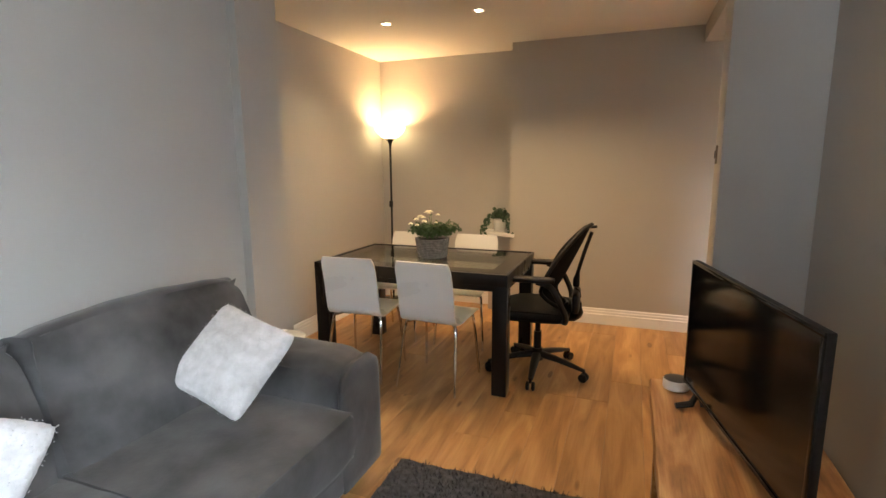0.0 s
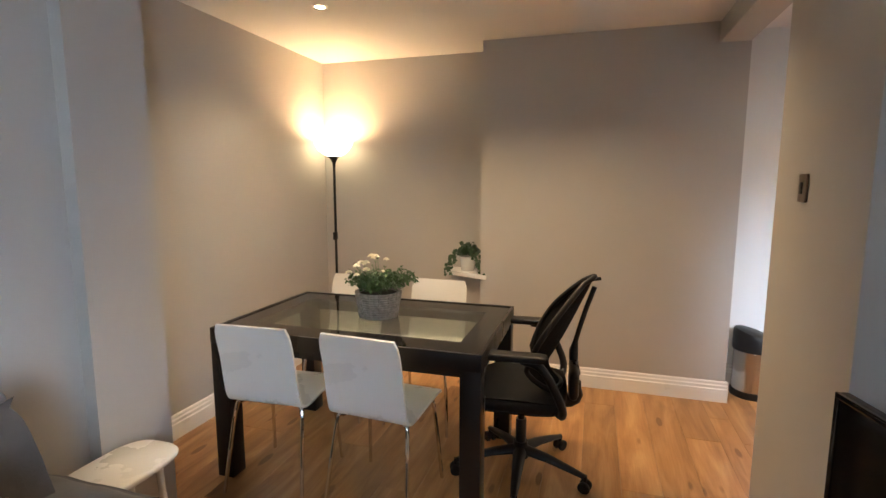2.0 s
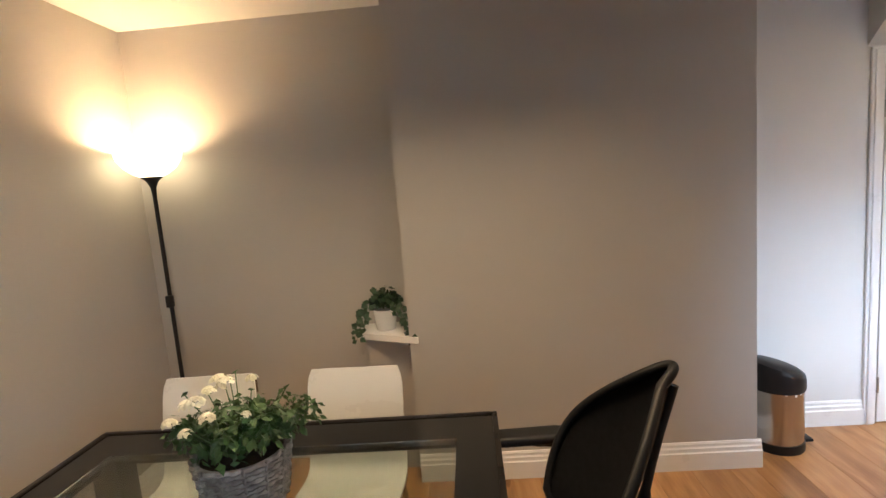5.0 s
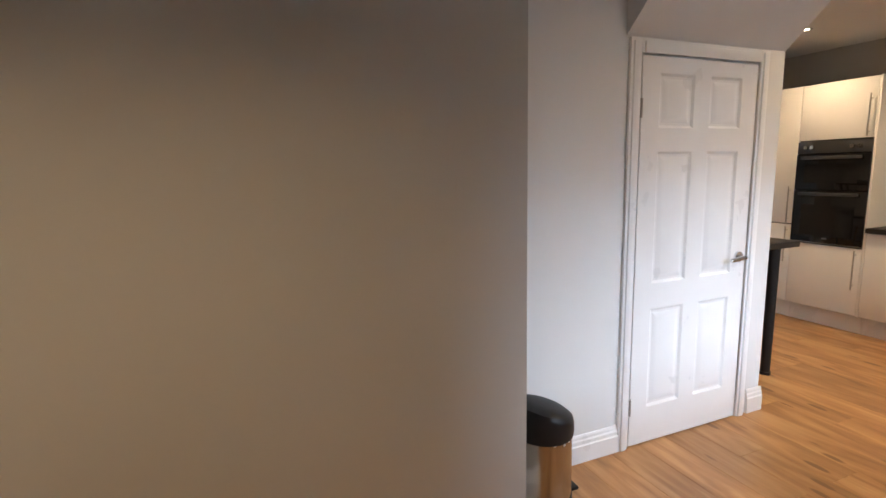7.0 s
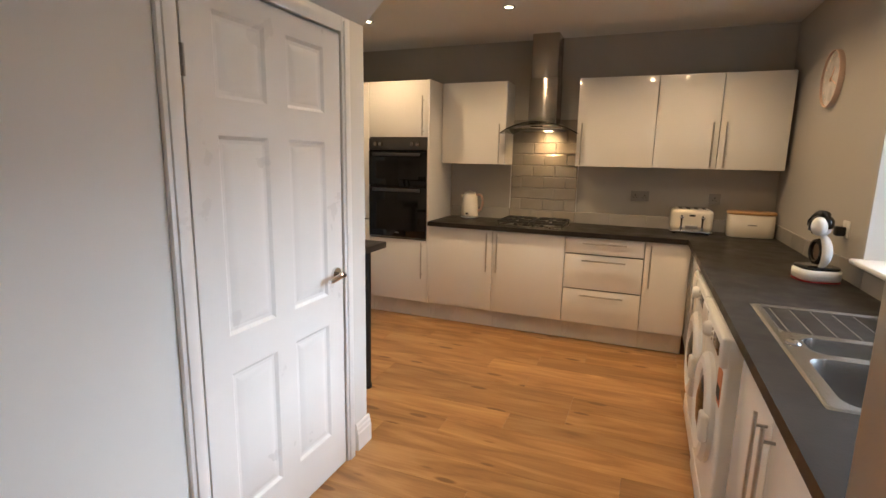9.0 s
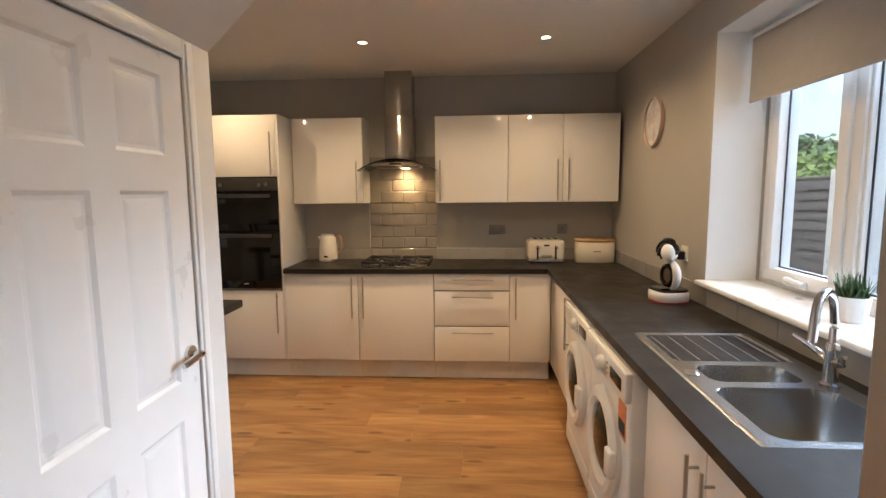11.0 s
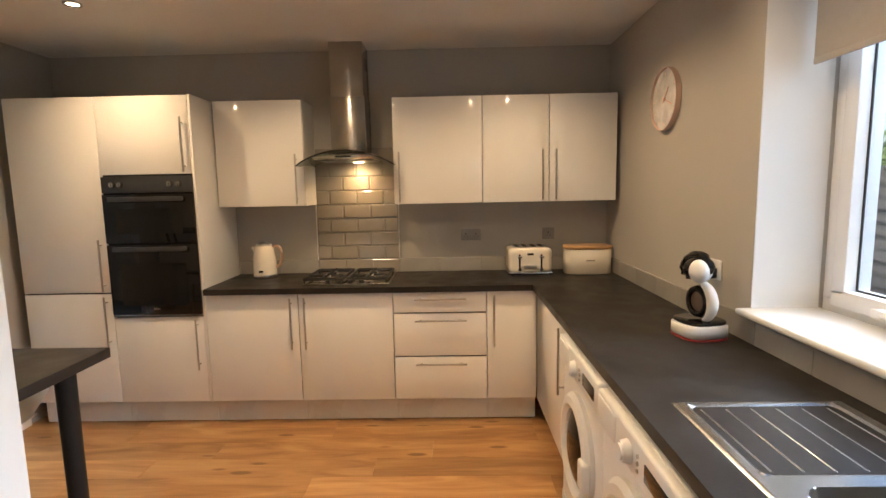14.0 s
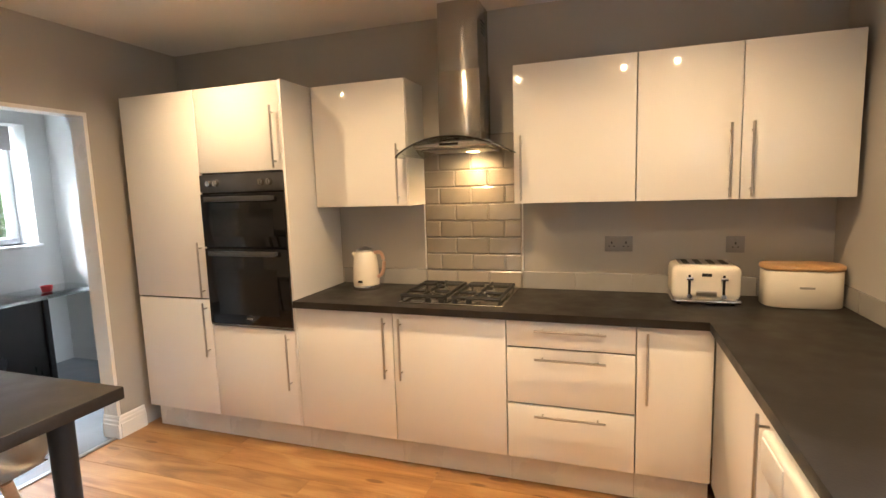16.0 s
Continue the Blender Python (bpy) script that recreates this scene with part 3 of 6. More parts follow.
# the six-panel cupboard door
def panel_door(name, w, h, t, m, label):
    d = thing(name, label, "door", m, kind="structure")
    cols = [(0.115, w / 2 - 0.055), (w / 2 + 0.055, w - 0.115)]
    rows = [(0.20, 0.735), (0.87, 1.53), (1.645, h - 0.075)]
    bm = None
    xs = [0, cols[0][0], cols[0][1], cols[1][0], cols[1][1], w]
    zs = [0, rows[0][0], rows[0][1], rows[1][0], rows[1][1], rows[2][0], rows[2][1], h]
    bm = bmesh.new()
    for i in range(5):
        for k in range(7):
            if i in (1, 3) and k in (1, 3, 5):
                continue
            vs = [bm.verts.new((x, 0, z)) for x, z in ((xs[i], zs[k]), (xs[i + 1], zs[k]), (xs[i + 1], zs[k + 1]), (xs[i], zs[k + 1]))]
            bm.faces.new(vs)
    bm = box(0, w, 0.012, t, 0, h, bm=bm)
    for x0, x1, z0, z1 in ((0, 0.002, 0, h), (w - 0.002, w, 0, h)):
        bm = box(x0, x1, 0, 0.014, z0, z1, bm=bm)
    bmesh.ops.remove_doubles(bm, verts=bm.verts[:], dist=0.0005)
    part("leaf", bm, gloss_paint, d, smooth=0)
    for x0, x1 in cols:
        for z0, z1 in rows:
            bm = bmesh.new()
            steps = [(0.0, 0.0), (0.012, 0.009), (0.024, 0.010), (0.052, 0.002), (0.056, 0.001)]
            rings = [[bm.verts.new((x, dep, z)) for x, z in ((x0 + o, z0 + o), (x1 - o, z0 + o), (x1 - o, z1 - o), (x0 + o, z1 - o))] for o, dep in steps]
            for a, c in zip(rings, rings[1:]):
                for j in range(4):
                    bm.faces.new((a[j], a[(j + 1) % 4], c[(j + 1) % 4], c[j]))
            bm.faces.new(rings[-1])
            part("panel", bm, gloss_paint, d, smooth=20)
    for z in (0.22, h - 0.24):
        bm = box(-0.006, 0.008, -0.004, 0.006, z - 0.045, z + 0.045, bevel=0.001)
        for k in range(3):
            bm = cyl((-0.001, -0.006, z - 0.045 + k * 0.03), (-0.001, -0.006, z - 0.017 + k * 0.03), 0.005, seg=10, bm=bm)
        part("hinge", bm, nickel, d, "satin nickel butt hinge")
    hx, hz = w - 0.06, 0.955
    bm = cyl((hx, 0.0, hz), (hx, -0.010, hz), 0.026, seg=24, bevel=0.002)
    bm = cyl((hx, -0.008, hz), (hx, -0.045, hz), 0.010, seg=14, bm=bm)
    bm = cyl((hx, 0.0, hz), (hx, -0.012, hz), 0.030, seg=24, bm=bm)
    bm = tube(curve_points([(hx, -0.045, hz), (hx - 0.03, -0.050, hz + 0.002), (hx - 0.07, -0.048, hz - 0.004), (hx - 0.11, -0.046, hz - 0.008)], 10), [0.014, 0.0135, 0.013, 0.0125, 0.012, 0.012, 0.012, 0.012, 0.012, 0.012, 0.009], bm=bm)
    part("door_handle", bm, chrome, d, "chrome lever handle")
    bm = box(w - 0.001, w + 0.003, -0.001, 0.02, hz - 0.06, hz + 0.06)
    part("latch_plate", bm, nickel, d)
    return d


panel_door("door_1", 0.795, 1.975, 0.035, pose(1.626, 4.830, 0.008), "white painted six-panel cupboard door, closed, with chrome lever")

# kitchen window
win = thing("window_1", "white uPVC kitchen window with clear double glazing", "window", kind="structure")


def frame_bars(x0, x1, z0, z1, w, y0, y1, bevel=0.006):
    bm = box(x0, x1, y0, y1, z0, z0 + w, bevel)
    bm = box(x0, x1, y0, y1, z1 - w, z1, bevel, bm=bm)
    bm = box(x0, x0 + w, y0, y1, z0 + w * 0.7, z1 - w * 0.7, bevel, bm=bm)
    return box(x1 - w, x1, y0, y1, z0 + w * 0.7, z1 - w * 0.7, bevel, bm=bm)


part("window_frame", frame_bars(WX0, WX1, WZ0 - 0.005, WZ1, 0.06, 2.27, 2.345), upvc, win)
for a, b_, z0, bw in ((2.775, 3.30, 1.080, 0.062), (1.675, 2.720, 1.100, 0.020)):
    bm = frame_bars(a, b_, z0, 2.245, bw, 2.262, 2.362 if bw > 0.05 else 2.340)
    sash = part("sash" if bw > 0.05 else "glazing_bead", bm, upvc, win)
    part("seal", frame_bars(a + bw - 0.001, b_ - bw + 0.001, z0 + bw - 0.001, 2.246 - bw, 0.007, 2.314, 2.320, 0.001), rubber, sash, "black rubber glazing seal")
    gl = part("pane", box(a + bw - 0.002, b_ - bw + 0.002, 2.308, 2.314, z0 + bw - 0.002, 2.247 - bw), glass, sash)
    gl.visible_shadow = False
part("mullion", box(2.718, 2.778, 2.268, 2.35, 1.09, 2.26, 0.005), upvc, win)
bm = box(2.95, 3.10, 2.362, 2.382, 1.082, 1.115, 0.005)
bm = tube([(3.05, 2.376, 1.105), (3.03, 2.405, 1.116), (2.90, 2.415, 1.108)], [0.016, 0.014, 0.011], bm=bm)
part("window_handle", bm, white_plastic, win, "white locking window handle")
solid("window_sill_board", box(WX0 - 0.03, WX1 + 0.018, 2.345, 2.665, 1.030, 1.055, 0.010, seg=3), gloss_paint, "white painted window board below the kitchen window", "window sill", kind="structure")
# living room window behind the start of the walk
win2 = thing("window_2", "white framed living room window", "window", kind="structure")
W2 = Matrix.Rotation(radians(90), 4, "Z")
for nm, bm in (("window_frame", frame_bars(-1.75, -0.2, 0.85, 2.2, 0.07, -0.90, -0.83)), ("mullion", box(-1.01, -0.94, -0.90, -0.83, 0.91, 2.14, 0.005))):
    bm.transform(W2)
    part(nm, bm, upvc, win2)
for a, b_ in ((-1.68, -1.01), (-0.94, -0.27)):
    bm = box(a, b_, -0.87, -0.864, 0.91, 2.14)
    bm.transform(W2)
    gl = part("pane", bm, glass, win2)
    gl.visible_shadow = False
win3 = thing("window_3", "white framed utility room window with bright greenery outside", "window", kind="structure")
part("window_frame", frame_bars(4.2, 5.34, 1.14, 2.2, 0.06, 8.84, 8.92), upvc, win3)
part("transom", box(4.26, 5.28, 8.84, 8.92, 1.83, 1.89, 0.004), upvc, win3)
gl = part("pane", box(4.26, 5.28, 8.878, 8.884, 1.2, 2.14), glass, win3)
gl.visible_shadow = False
solid("window_sill_board", box(4.18, 5.36, 8.56, 8.86, 1.115, 1.14, 0.006), gloss_paint, "white painted utility window board", "window sill", kind="structure")
bm = box(4.24, 5.30, 8.74, 8.744, 1.98, 2.19)
solid("roller_blind", bm, blind_mat, "pale roller blind rolled up in the utility window", "blind")

# ceiling downlights
for sx, sy, sz, watts, cone in SPOTS:
    d = thing("downlight", "chrome ringed recessed ceiling downlight, switched on", "downlight", pose(sx, sy, sz), group="ceiling downlights")
    part("rim", lathe([(0.030, -0.001), (0.034, -0.006), (0.044, -0.005), (0.046, 0.0)], 28), chrome, d)
    part("lens", lathe([(0, -0.0025), (0.029, -0.0025), (0.030, 0.0)], 24), bulb_mat, d, "glowing warm lamp lens")

# kitchen units ---------------------------------------------------------------
def bar_handle(parent, x, z, length, upright, y=-0.020):
    """A steel T-bar with two stand-offs."""
    h = length / 2
    a, c = ((x, y - 0.032, z - h), (x, y - 0.032, z + h)) if upright else ((x - h, y - 0.032, z), (x + h, y - 0.032, z))
    bm = cyl(a, c, 0.006, seg=12, bevel=0.001)
    for s in (-0.78, 0.78):
        p = (x, z + s * h) if upright else (x + s * h, z)
        bm = cyl((p[0], y, p[1]), (p[0], y - 0.032, p[1]), 0.0045, seg=10, bm=bm)
    return part("handle", bm, nickel, parent, "satin nickel bar handle")


def front(parent, name, x0, x1, z0, z1, handle=None, g=0.0024):
    """A glossy slab front, 20 mm thick, its face at y = -0.02. handle: (x, z, length, upright)."""
    f = part(name, box(x0 + g, x1 - g, -0.020, -0.001, z0 + g, z1 - g, 0.0015), cab_gloss, parent)
    if handle:
        bar_handle(f, *handle)
    return f


def unit(w, z0, z1, depth, m, label, group, plinth=True, hollow=0.0):
    u = thing("cabinet", label, "cabinet", m, group=group)
    bm = box(0.001, w - 0.001, 0, depth, z0, z1 - hollow)
    if hollow:
        bm = box(0.001, w - 0.001, 0, 0.03, z1 - hollow, z1, bm=bm)
    part("body", bm, carcass, u, smooth=0)
    # thin dark sheet over the pale body, colouring in the shade between fronts
    part("gap", box(0.004, w - 0.004, -0.0008, 0.0, z0 + 0.004, z1 - 0.004), gap_mat, u, "dark sheet painting in the shade between the fronts", smooth=0)
    if plinth:
        part("plinth", box(0, w, 0.050, 0.066, 0.004, z0 + 0.002), plinth_mat, u, smooth=0)
    return u


FX = 4.61  # carcass front line on the east run
BASE, WALLU = "white gloss base cabinets", "white gloss wall cabinets"


def east(y_left):
    return pose(FX, y_left, 0, 0, 0, -90)


# larder and oven tower
u = unit(0.575, 0.165, 2.14, 0.53, east(6.530), "tall white gloss larder cabinet with two doors", "tall cabinets")
front(u, "door", 0, 0.575, 0.905, 2.138, (0.540, 1.085, 0.335, True))
front(u, "door", 0, 0.575, 0.167, 0.90, (0.540, 0.715, 0.335, True))
u = unit(0.60, 0.165, 2.14, 0.53, east(5.955), "tall white gloss oven tower cabinet", "tall cabinets")
front(u, "door", 0, 0.585, 1.655, 2.138, (0.545, 1.835, 0.335, True))
front(u, "door", 0, 0.585, 0.167, 0.742, (0.545, 0.56, 0.335, True))
part("end_panel", box(0.585, 0.602, -0.022, 0.53, 0.165, 2.14, 0.001), carcass, u)

ov = thing("double_oven", "black glass built-in double oven with grey control panel", "oven", pose(FX, 5.950, 0.75, 0, 0, -90))
part("body", box(0.0, 0.578, -0.016, 0.3, 0.0, 0.895, 0.002), black_plastic, ov)
part("control_panel", box(0.0, 0.578, -0.030, -0.016, 0.795, 0.895, 0.003), oven_panel, ov, "dark grey metal control panel")
for kx in (0.075, 0.125, 0.44, 0.495):
    bm = cyl((kx, -0.030, 0.845), (kx, -0.052, 0.845), 0.019, 0.016, seg=20, bevel=0.002)
    bm = box(kx - 0.002, kx + 0.002, -0.055, -0.050, 0.832, 0.858, bm=bm)
    part("knob", bm, steel, ov, "silver rotary knob")
for z0, z1, hz in ((0.475, 0.785, 0.755), (0.012, 0.465, 0.440)):
    d = part("oven_door", box(0.0, 0.578, -0.034, -0.016, z0, z1, 0.003), black_gloss, ov, "black glass door")
    part("inner_window", box(0.075, 0.50, -0.0352, -0.034, z0 + 0.06, z1 - (0.09 if z1 > 0.6 else 0.12), 0.0), screen_mat, d, "darker viewing window", smooth=0)
    bm = box(0.055, 0.525, -0.072, -0.060, hz - 0.014, hz + 0.014, 0.004)
    for hx in (0.075, 0.505):
        bm = box(hx - 0.012, hx + 0.012, -0.062, -0.034, hz - 0.010, hz + 0.010, 0.002, bm=bm)
    part("handle", bm, oven_panel, d, "grey metal bar handle")
part("badge", box(0.27, 0.308, -0.0362, -0.034, 0.045, 0.055), nickel, ov)
part("trim", box(0.0, 0.578, -0.030, -0.018, 0.0, 0.010, 0.001), steel, ov)

u = unit(0.60, 0.165, 0.883, 0.53, east(5.353), "white gloss base cabinet with one door", BASE)
front(u, "door", 0, 0.60, 0.167, 0.881, (0.555, 0.69, 0.335, True))
u = unit(0.61, 0.165, 0.883, 0.53, east(4.752), "white gloss base cabinet below the gas hob", BASE)
front(u, "door", 0, 0.61, 0.167, 0.881, (0.045, 0.69, 0.335, True))
u = unit(0.60, 0.165, 0.883, 0.53, east(4.141), "white gloss base cabinet with three drawers", BASE)
for z0, z1 in ((0.745, 0.881), (0.457, 0.741), (0.167, 0.453)):
    front(u, "drawer", 0, 0.60, z0, z1, (0.305, z1 - 0.045, 0.33, False), 0.0028)
u = unit(0.32, 0.165, 0.883, 0.53, east(3.540), "narrow white gloss corner base cabinet", BASE)
front(u, "door", 0, 0.318, 0.167, 0.881, (0.045, 0.69, 0.335, True))

# wall cabinets
WFX = 4.88


def upper(y_left, w, label, handle_x):
    c = unit(w, 1.434, 2.142, 0.27, pose(WFX, y_left, 0, 0, 0, -90), label, WALLU, plinth=False)
    front(c, "door", 0, w, 1.434, 2.142, (handle_x, 1.615, 0.335, True))
    return c


upper(5.345, 0.598, "white gloss wall cabinet beside the oven tower", 0.548)
upper(4.143, 0.600, "white gloss wall cabinet beside the extractor", 0.042)
upper(3.542, 0.445, "white gloss wall cabinet", 0.400)
upper(3.096, 0.450, "white gloss wall cabinet in the corner", 0.042)

# south run
u = unit(0.82, 0.165, 0.883, 0.55, pose(4.585, 3.20, 0, 0, 0, 180), "white gloss corner base cabinet beside the tumble dryer", BASE)
front(u, "door", 0.0, 0.82, 0.167, 0.881, (0.775, 0.69, 0.335, True))
u = unit(0.92, 0.165, 0.883, 0.55, pose(2.405, 3.20, 0, 0, 0, 180), "white gloss double-door sink cabinet", BASE, hollow=0.19)
front(u, "door", 0, 0.445, 0.167, 0.881, (0.400, 0.655, 0.335, True))
front(u, "door", 0.445, 0.92, 0.167, 0.881, (0.49, 0.655, 0.335, True))

# worktop, in one L with the sink cut out
SX0, SX1, SY0, SY1 = 1.880, 2.422, 2.745, 3.110
WT0, WT1 = 0.884, 0.922
bm = slab((1.475, SX0, SX1, 4.562, 5.149), (2.617, SY0, SY1, 3.250, 5.350), [(1, 1), (0, 3), (1, 3), (2, 3)], WT0, WT1, lambda u, v, w: (u, v, w))
rims = [e for e in bm.edges if len(e.link_faces) == 2 and abs(e.verts[0].co.z - e.verts[1].co.z) < 1e-6 and e.calc_face_angle(0) > 1.0
        and all(v.co.y > 3.2 or v.co.x > 4.5 for v in e.verts)]
bmesh.ops.bevel(bm, geom=rims, offset=0.008, segments=3, affect="EDGES", profile=0.5)
solid("worktop", bm, worktop_mat, "dark slate-look laminate kitchen worktop in an L shape", "worktop", smooth=35)


# the washing machine and dryer
def laundry(m, label, dryer):
    w = thing("tumble_dryer" if dryer else "washing_machine", label, "tumble dryer" if dryer else "washing machine", m)
    part("body", box(0, 0.60, 0.0, 0.55, 0.012, 0.85, 0.014, seg=3), white_plastic, w)
    part("control_panel", box(0.002, 0.598, -0.022, 0.012, 0.735, 0.848, 0.010, seg=3), white_plastic, w)
    part("knob", cyl((0.30, -0.020, 0.79), (0.30, -0.052, 0.79), 0.034, 0.027, seg=28, bevel=0.005), white_plastic, w, "white programme dial")
    part("drawer", box(0.02, 0.19, -0.027, -0.018, 0.752, 0.835, 0.004), white_plastic, w)
    bm = box(0.41, 0.56, -0.0245, -0.018, 0.768, 0.815, 0.002)
    part("display", bm, black_gloss, w, "black display window")
    for k in range(3):
        part("button", cyl((0.365, -0.020, 0.770 + k * 0.02), (0.365, -0.026, 0.770 + k * 0.02), 0.006, seg=12), nickel, w)
    ring = [(0.150, 0.0), (0.205, 0.0), (0.222, 0.014), (0.222, 0.030), (0.205, 0.046), (0.175, 0.050), (0.155, 0.036), (0.150, 0.0)]
    bm = lathe(ring, 48)
    bm.transform(Matrix.Translation((0.30, 0.012, 0.46)) @ Matrix.Rotation(radians(90), 4, "X"))
    d = part("porthole", bm, white_plastic, w, "round white door ring")
    bm = lathe([(0.0, 0.052), (0.06, 0.050), (0.11, 0.040), (0.150, 0.022), (0.156, 0.010)], 40)
    bm.transform(Matrix.Translation((0.30, 0.010, 0.46)) @ Matrix.Rotation(radians(90), 4, "X"))
    part("door_glass", bm, black_gloss, d, "dark domed door glass")
    part("door_catch", box(0.455, 0.525, -0.052, -0.020, 0.405, 0.515, 0.012, seg=3), white_plastic, d)
    part("kick_panel", box(0.01, 0.59, -0.004, 0.004, 0.02, 0.115, 0.003), white_plastic, w)
    for fx in (0.05, 0.55):
        part("foot", cyl((fx, 0.05, 0.0), (fx, 0.05, 0.02), 0.02, seg=14), black_plastic, w)
    if not dryer:
        lab = part("energy_label", box(0.465, 0.56, -0.0018, 0.0, 0.575, 0.71), orange, w, "orange printed energy label", smooth=0)
        part("print_bars", box(0.475, 0.55, -0.0028, -0.0018, 0.59, 0.64), ink, lab, smooth=0)
    return w


laundry(pose(3.690, 3.250, 0, 0, 0, 180) @ Matrix.Diagonal((1, 1, 1.026, 1)), "white freestanding tumble dryer under the worktop", True)
laundry(pose(3.065, 3.258, 0, 0, 0, 180) @ Matrix.Diagonal((1, 1, 1.026, 1)), "white washing machine with an orange energy label", False)

# fridge freezer
fr = thing("fridge_freezer", "silver-grey freestanding fridge freezer with magnets on its door", "fridge", pose(1.462, 3.180, 0, 0, 0, 180))
part("body", box(0, 0.595, 0.0, 0.56, 0.02, 1.80, 0.006), fridge_mat, fr)
part("freezer_door", box(0, 0.595, -0.055, -0.004, 0.05, 0.66, 0.012, seg=3), fridge_mat, fr)
part("fridge_door", box(0, 0.595, -0.055, -0.004, 0.668, 1.80, 0.012, seg=3), fridge_mat, fr)
for z0, z1 in ((0.36, 0.64), (0.72, 1.10)):
    bm = tube(curve_points([(0.55, -0.055, z0), (0.55, -0.09, z0 + 0.02), (0.55, -0.09, z1 - 0.02), (0.55, -0.055, z1)], 14), 0.009)
    part("handle", bm, nickel, fr)
for fx in (0.06, 0.53):
    part("foot", cyl((fx, 0.06, 0.0), (fx, 0.06, 0.024), 0.02, seg=12), black_plastic, fr)

# dining table --------------------------------------------------------------
tb = thing("dining_table", "black-stained wooden dining table with a glass top", "table", pose(-1.22, 3.19, 0))
HX, HY = 0.68, 0.435
for sx in (-1, 1):
    for sy in (-1, 1):
        x, y = sx * (HX - 0.047), sy * (HY - 0.047)
        part("leg", box(x - 0.046, x + 0.046, y - 0.046, y + 0.046, 0, 0.7425, 0.003), espresso, tb)
bm = box(-HX, HX, -HY, -HY + 0.016, 0.70, 0.775, 0.002)
bm = box(-HX, HX, HY - 0.016, HY, 0.70, 0.775, 0.002, bm=bm)
bm = box(-HX, -HX + 0.016, -HY + 0.016, HY - 0.016, 0.70, 0.775, 0.0, bm=bm)
bm = box(HX - 0.016, HX, -HY + 0.016, HY - 0.016, 0.70, 0.775, 0.0, bm=bm)
part("rim", bm, espresso, tb)
bm = box(-HX + 0.016, HX - 0.016, -HY + 0.016, -HY + 0.160, 0.744, 0.770, 0.0)
bm = box(-HX + 0.016, HX - 0.016, HY - 0.160, HY - 0.016, 0.744, 0.770, 0.0, bm=bm)
bm = box(-HX + 0.016, -HX + 0.13, -HY + 0.160, HY - 0.160, 0.744, 0.770, 0.0, bm=bm)
bm = box(HX - 0.13, HX - 0.016, -HY + 0.160, HY - 0.160, 0.744, 0.770, 0.0, bm=bm)
part("glass_border", bm, black_gloss, tb, "black-backed glass border")
for sy in (-1, 1):
    part("apron", box(-HX + 0.09, HX - 0.09, sy * (HY - 0.025) - 0.012, sy * (HY - 0.025) + 0.012, 0.665, 0.735, 0.002), espresso, tb)
for sx in (-1, 1):
    part("apron", box(sx * (HX - 0.025) - 0.012, sx * (HX - 0.025) + 0.012, -HY + 0.09, HY - 0.09, 0.665, 0.735, 0.002), espresso, tb)
part("glass_top", box(-HX + 0.131, HX - 0.131, -HY + 0.161, HY - 0.161, 0.760, 0.770), tint_glass, tb, "clear greenish glass centre")


# white dining chairs
def dining_chair():
    c = thing("dining_chair", "white lacquered bent-plywood dining chair with chrome legs", "chair", group="chairs round the dining table")
    sec = curve_points([(0, 0.425, 0.443), (0, 0.36, 0.458), (0, 0.20, 0.448), (0, 0.07, 0.440), (0, 0.012, 0.462), (0, -0.012, 0.53), (0, -0.035, 0.68), (0, -0.075, 0.845)], 34)
    sec = [(p.y, p.z) for p in sec]

    def half(u):
        w = 0.195 - 0.012 * max(0.0, u - 0.5)
        edge = min(u, 1 - u) / 0.055
        return w - (0.016 * (1 - min(1.0, edge)) ** 2)
    part("shell", sheet(sec, lambda u: -half(u), half, 0.012), white_lacquer, c, smooth=50)
    for sx in (-1, 1):
        for y0, y1 in ((0.33, 0.385), (0.06, -0.045)):
            bm = tube(curve_points([(sx * 0.10, (y0 + 0.20) / 2, 0.428), (sx * 0.155, y0, 0.424), (sx * 0.178, y0 + 0.25 * (y1 - y0), 0.385), (sx * 0.205, y1, 0.0)], 18), 0.0095, seg=10)
            part("leg", bm, chrome, c, "chrome tube leg")
    bm = tube([(-0.15, 0.20, 0.430), (0.15, 0.20, 0.430)], 0.010)
    part("seat_rail", bm, chrome, c)
    return c


ch = dining_chair()
put(ch, -1.565, 2.70, 0, 0, 0, 3)
for m in (pose(-1.035, 2.70, 0, 0, 0, -4), pose(-1.675, 3.850, 0, 0, 0, 181), pose(-1.085, 3.850, 0, 0, 0, 178)):
    copy_thing(ch, m)


# office chair
oc = thing("office_chair", "black mesh-backed swivel office chair on castors", "office chair", pose(-0.435, 3.245, 0, 0, 0, 93))
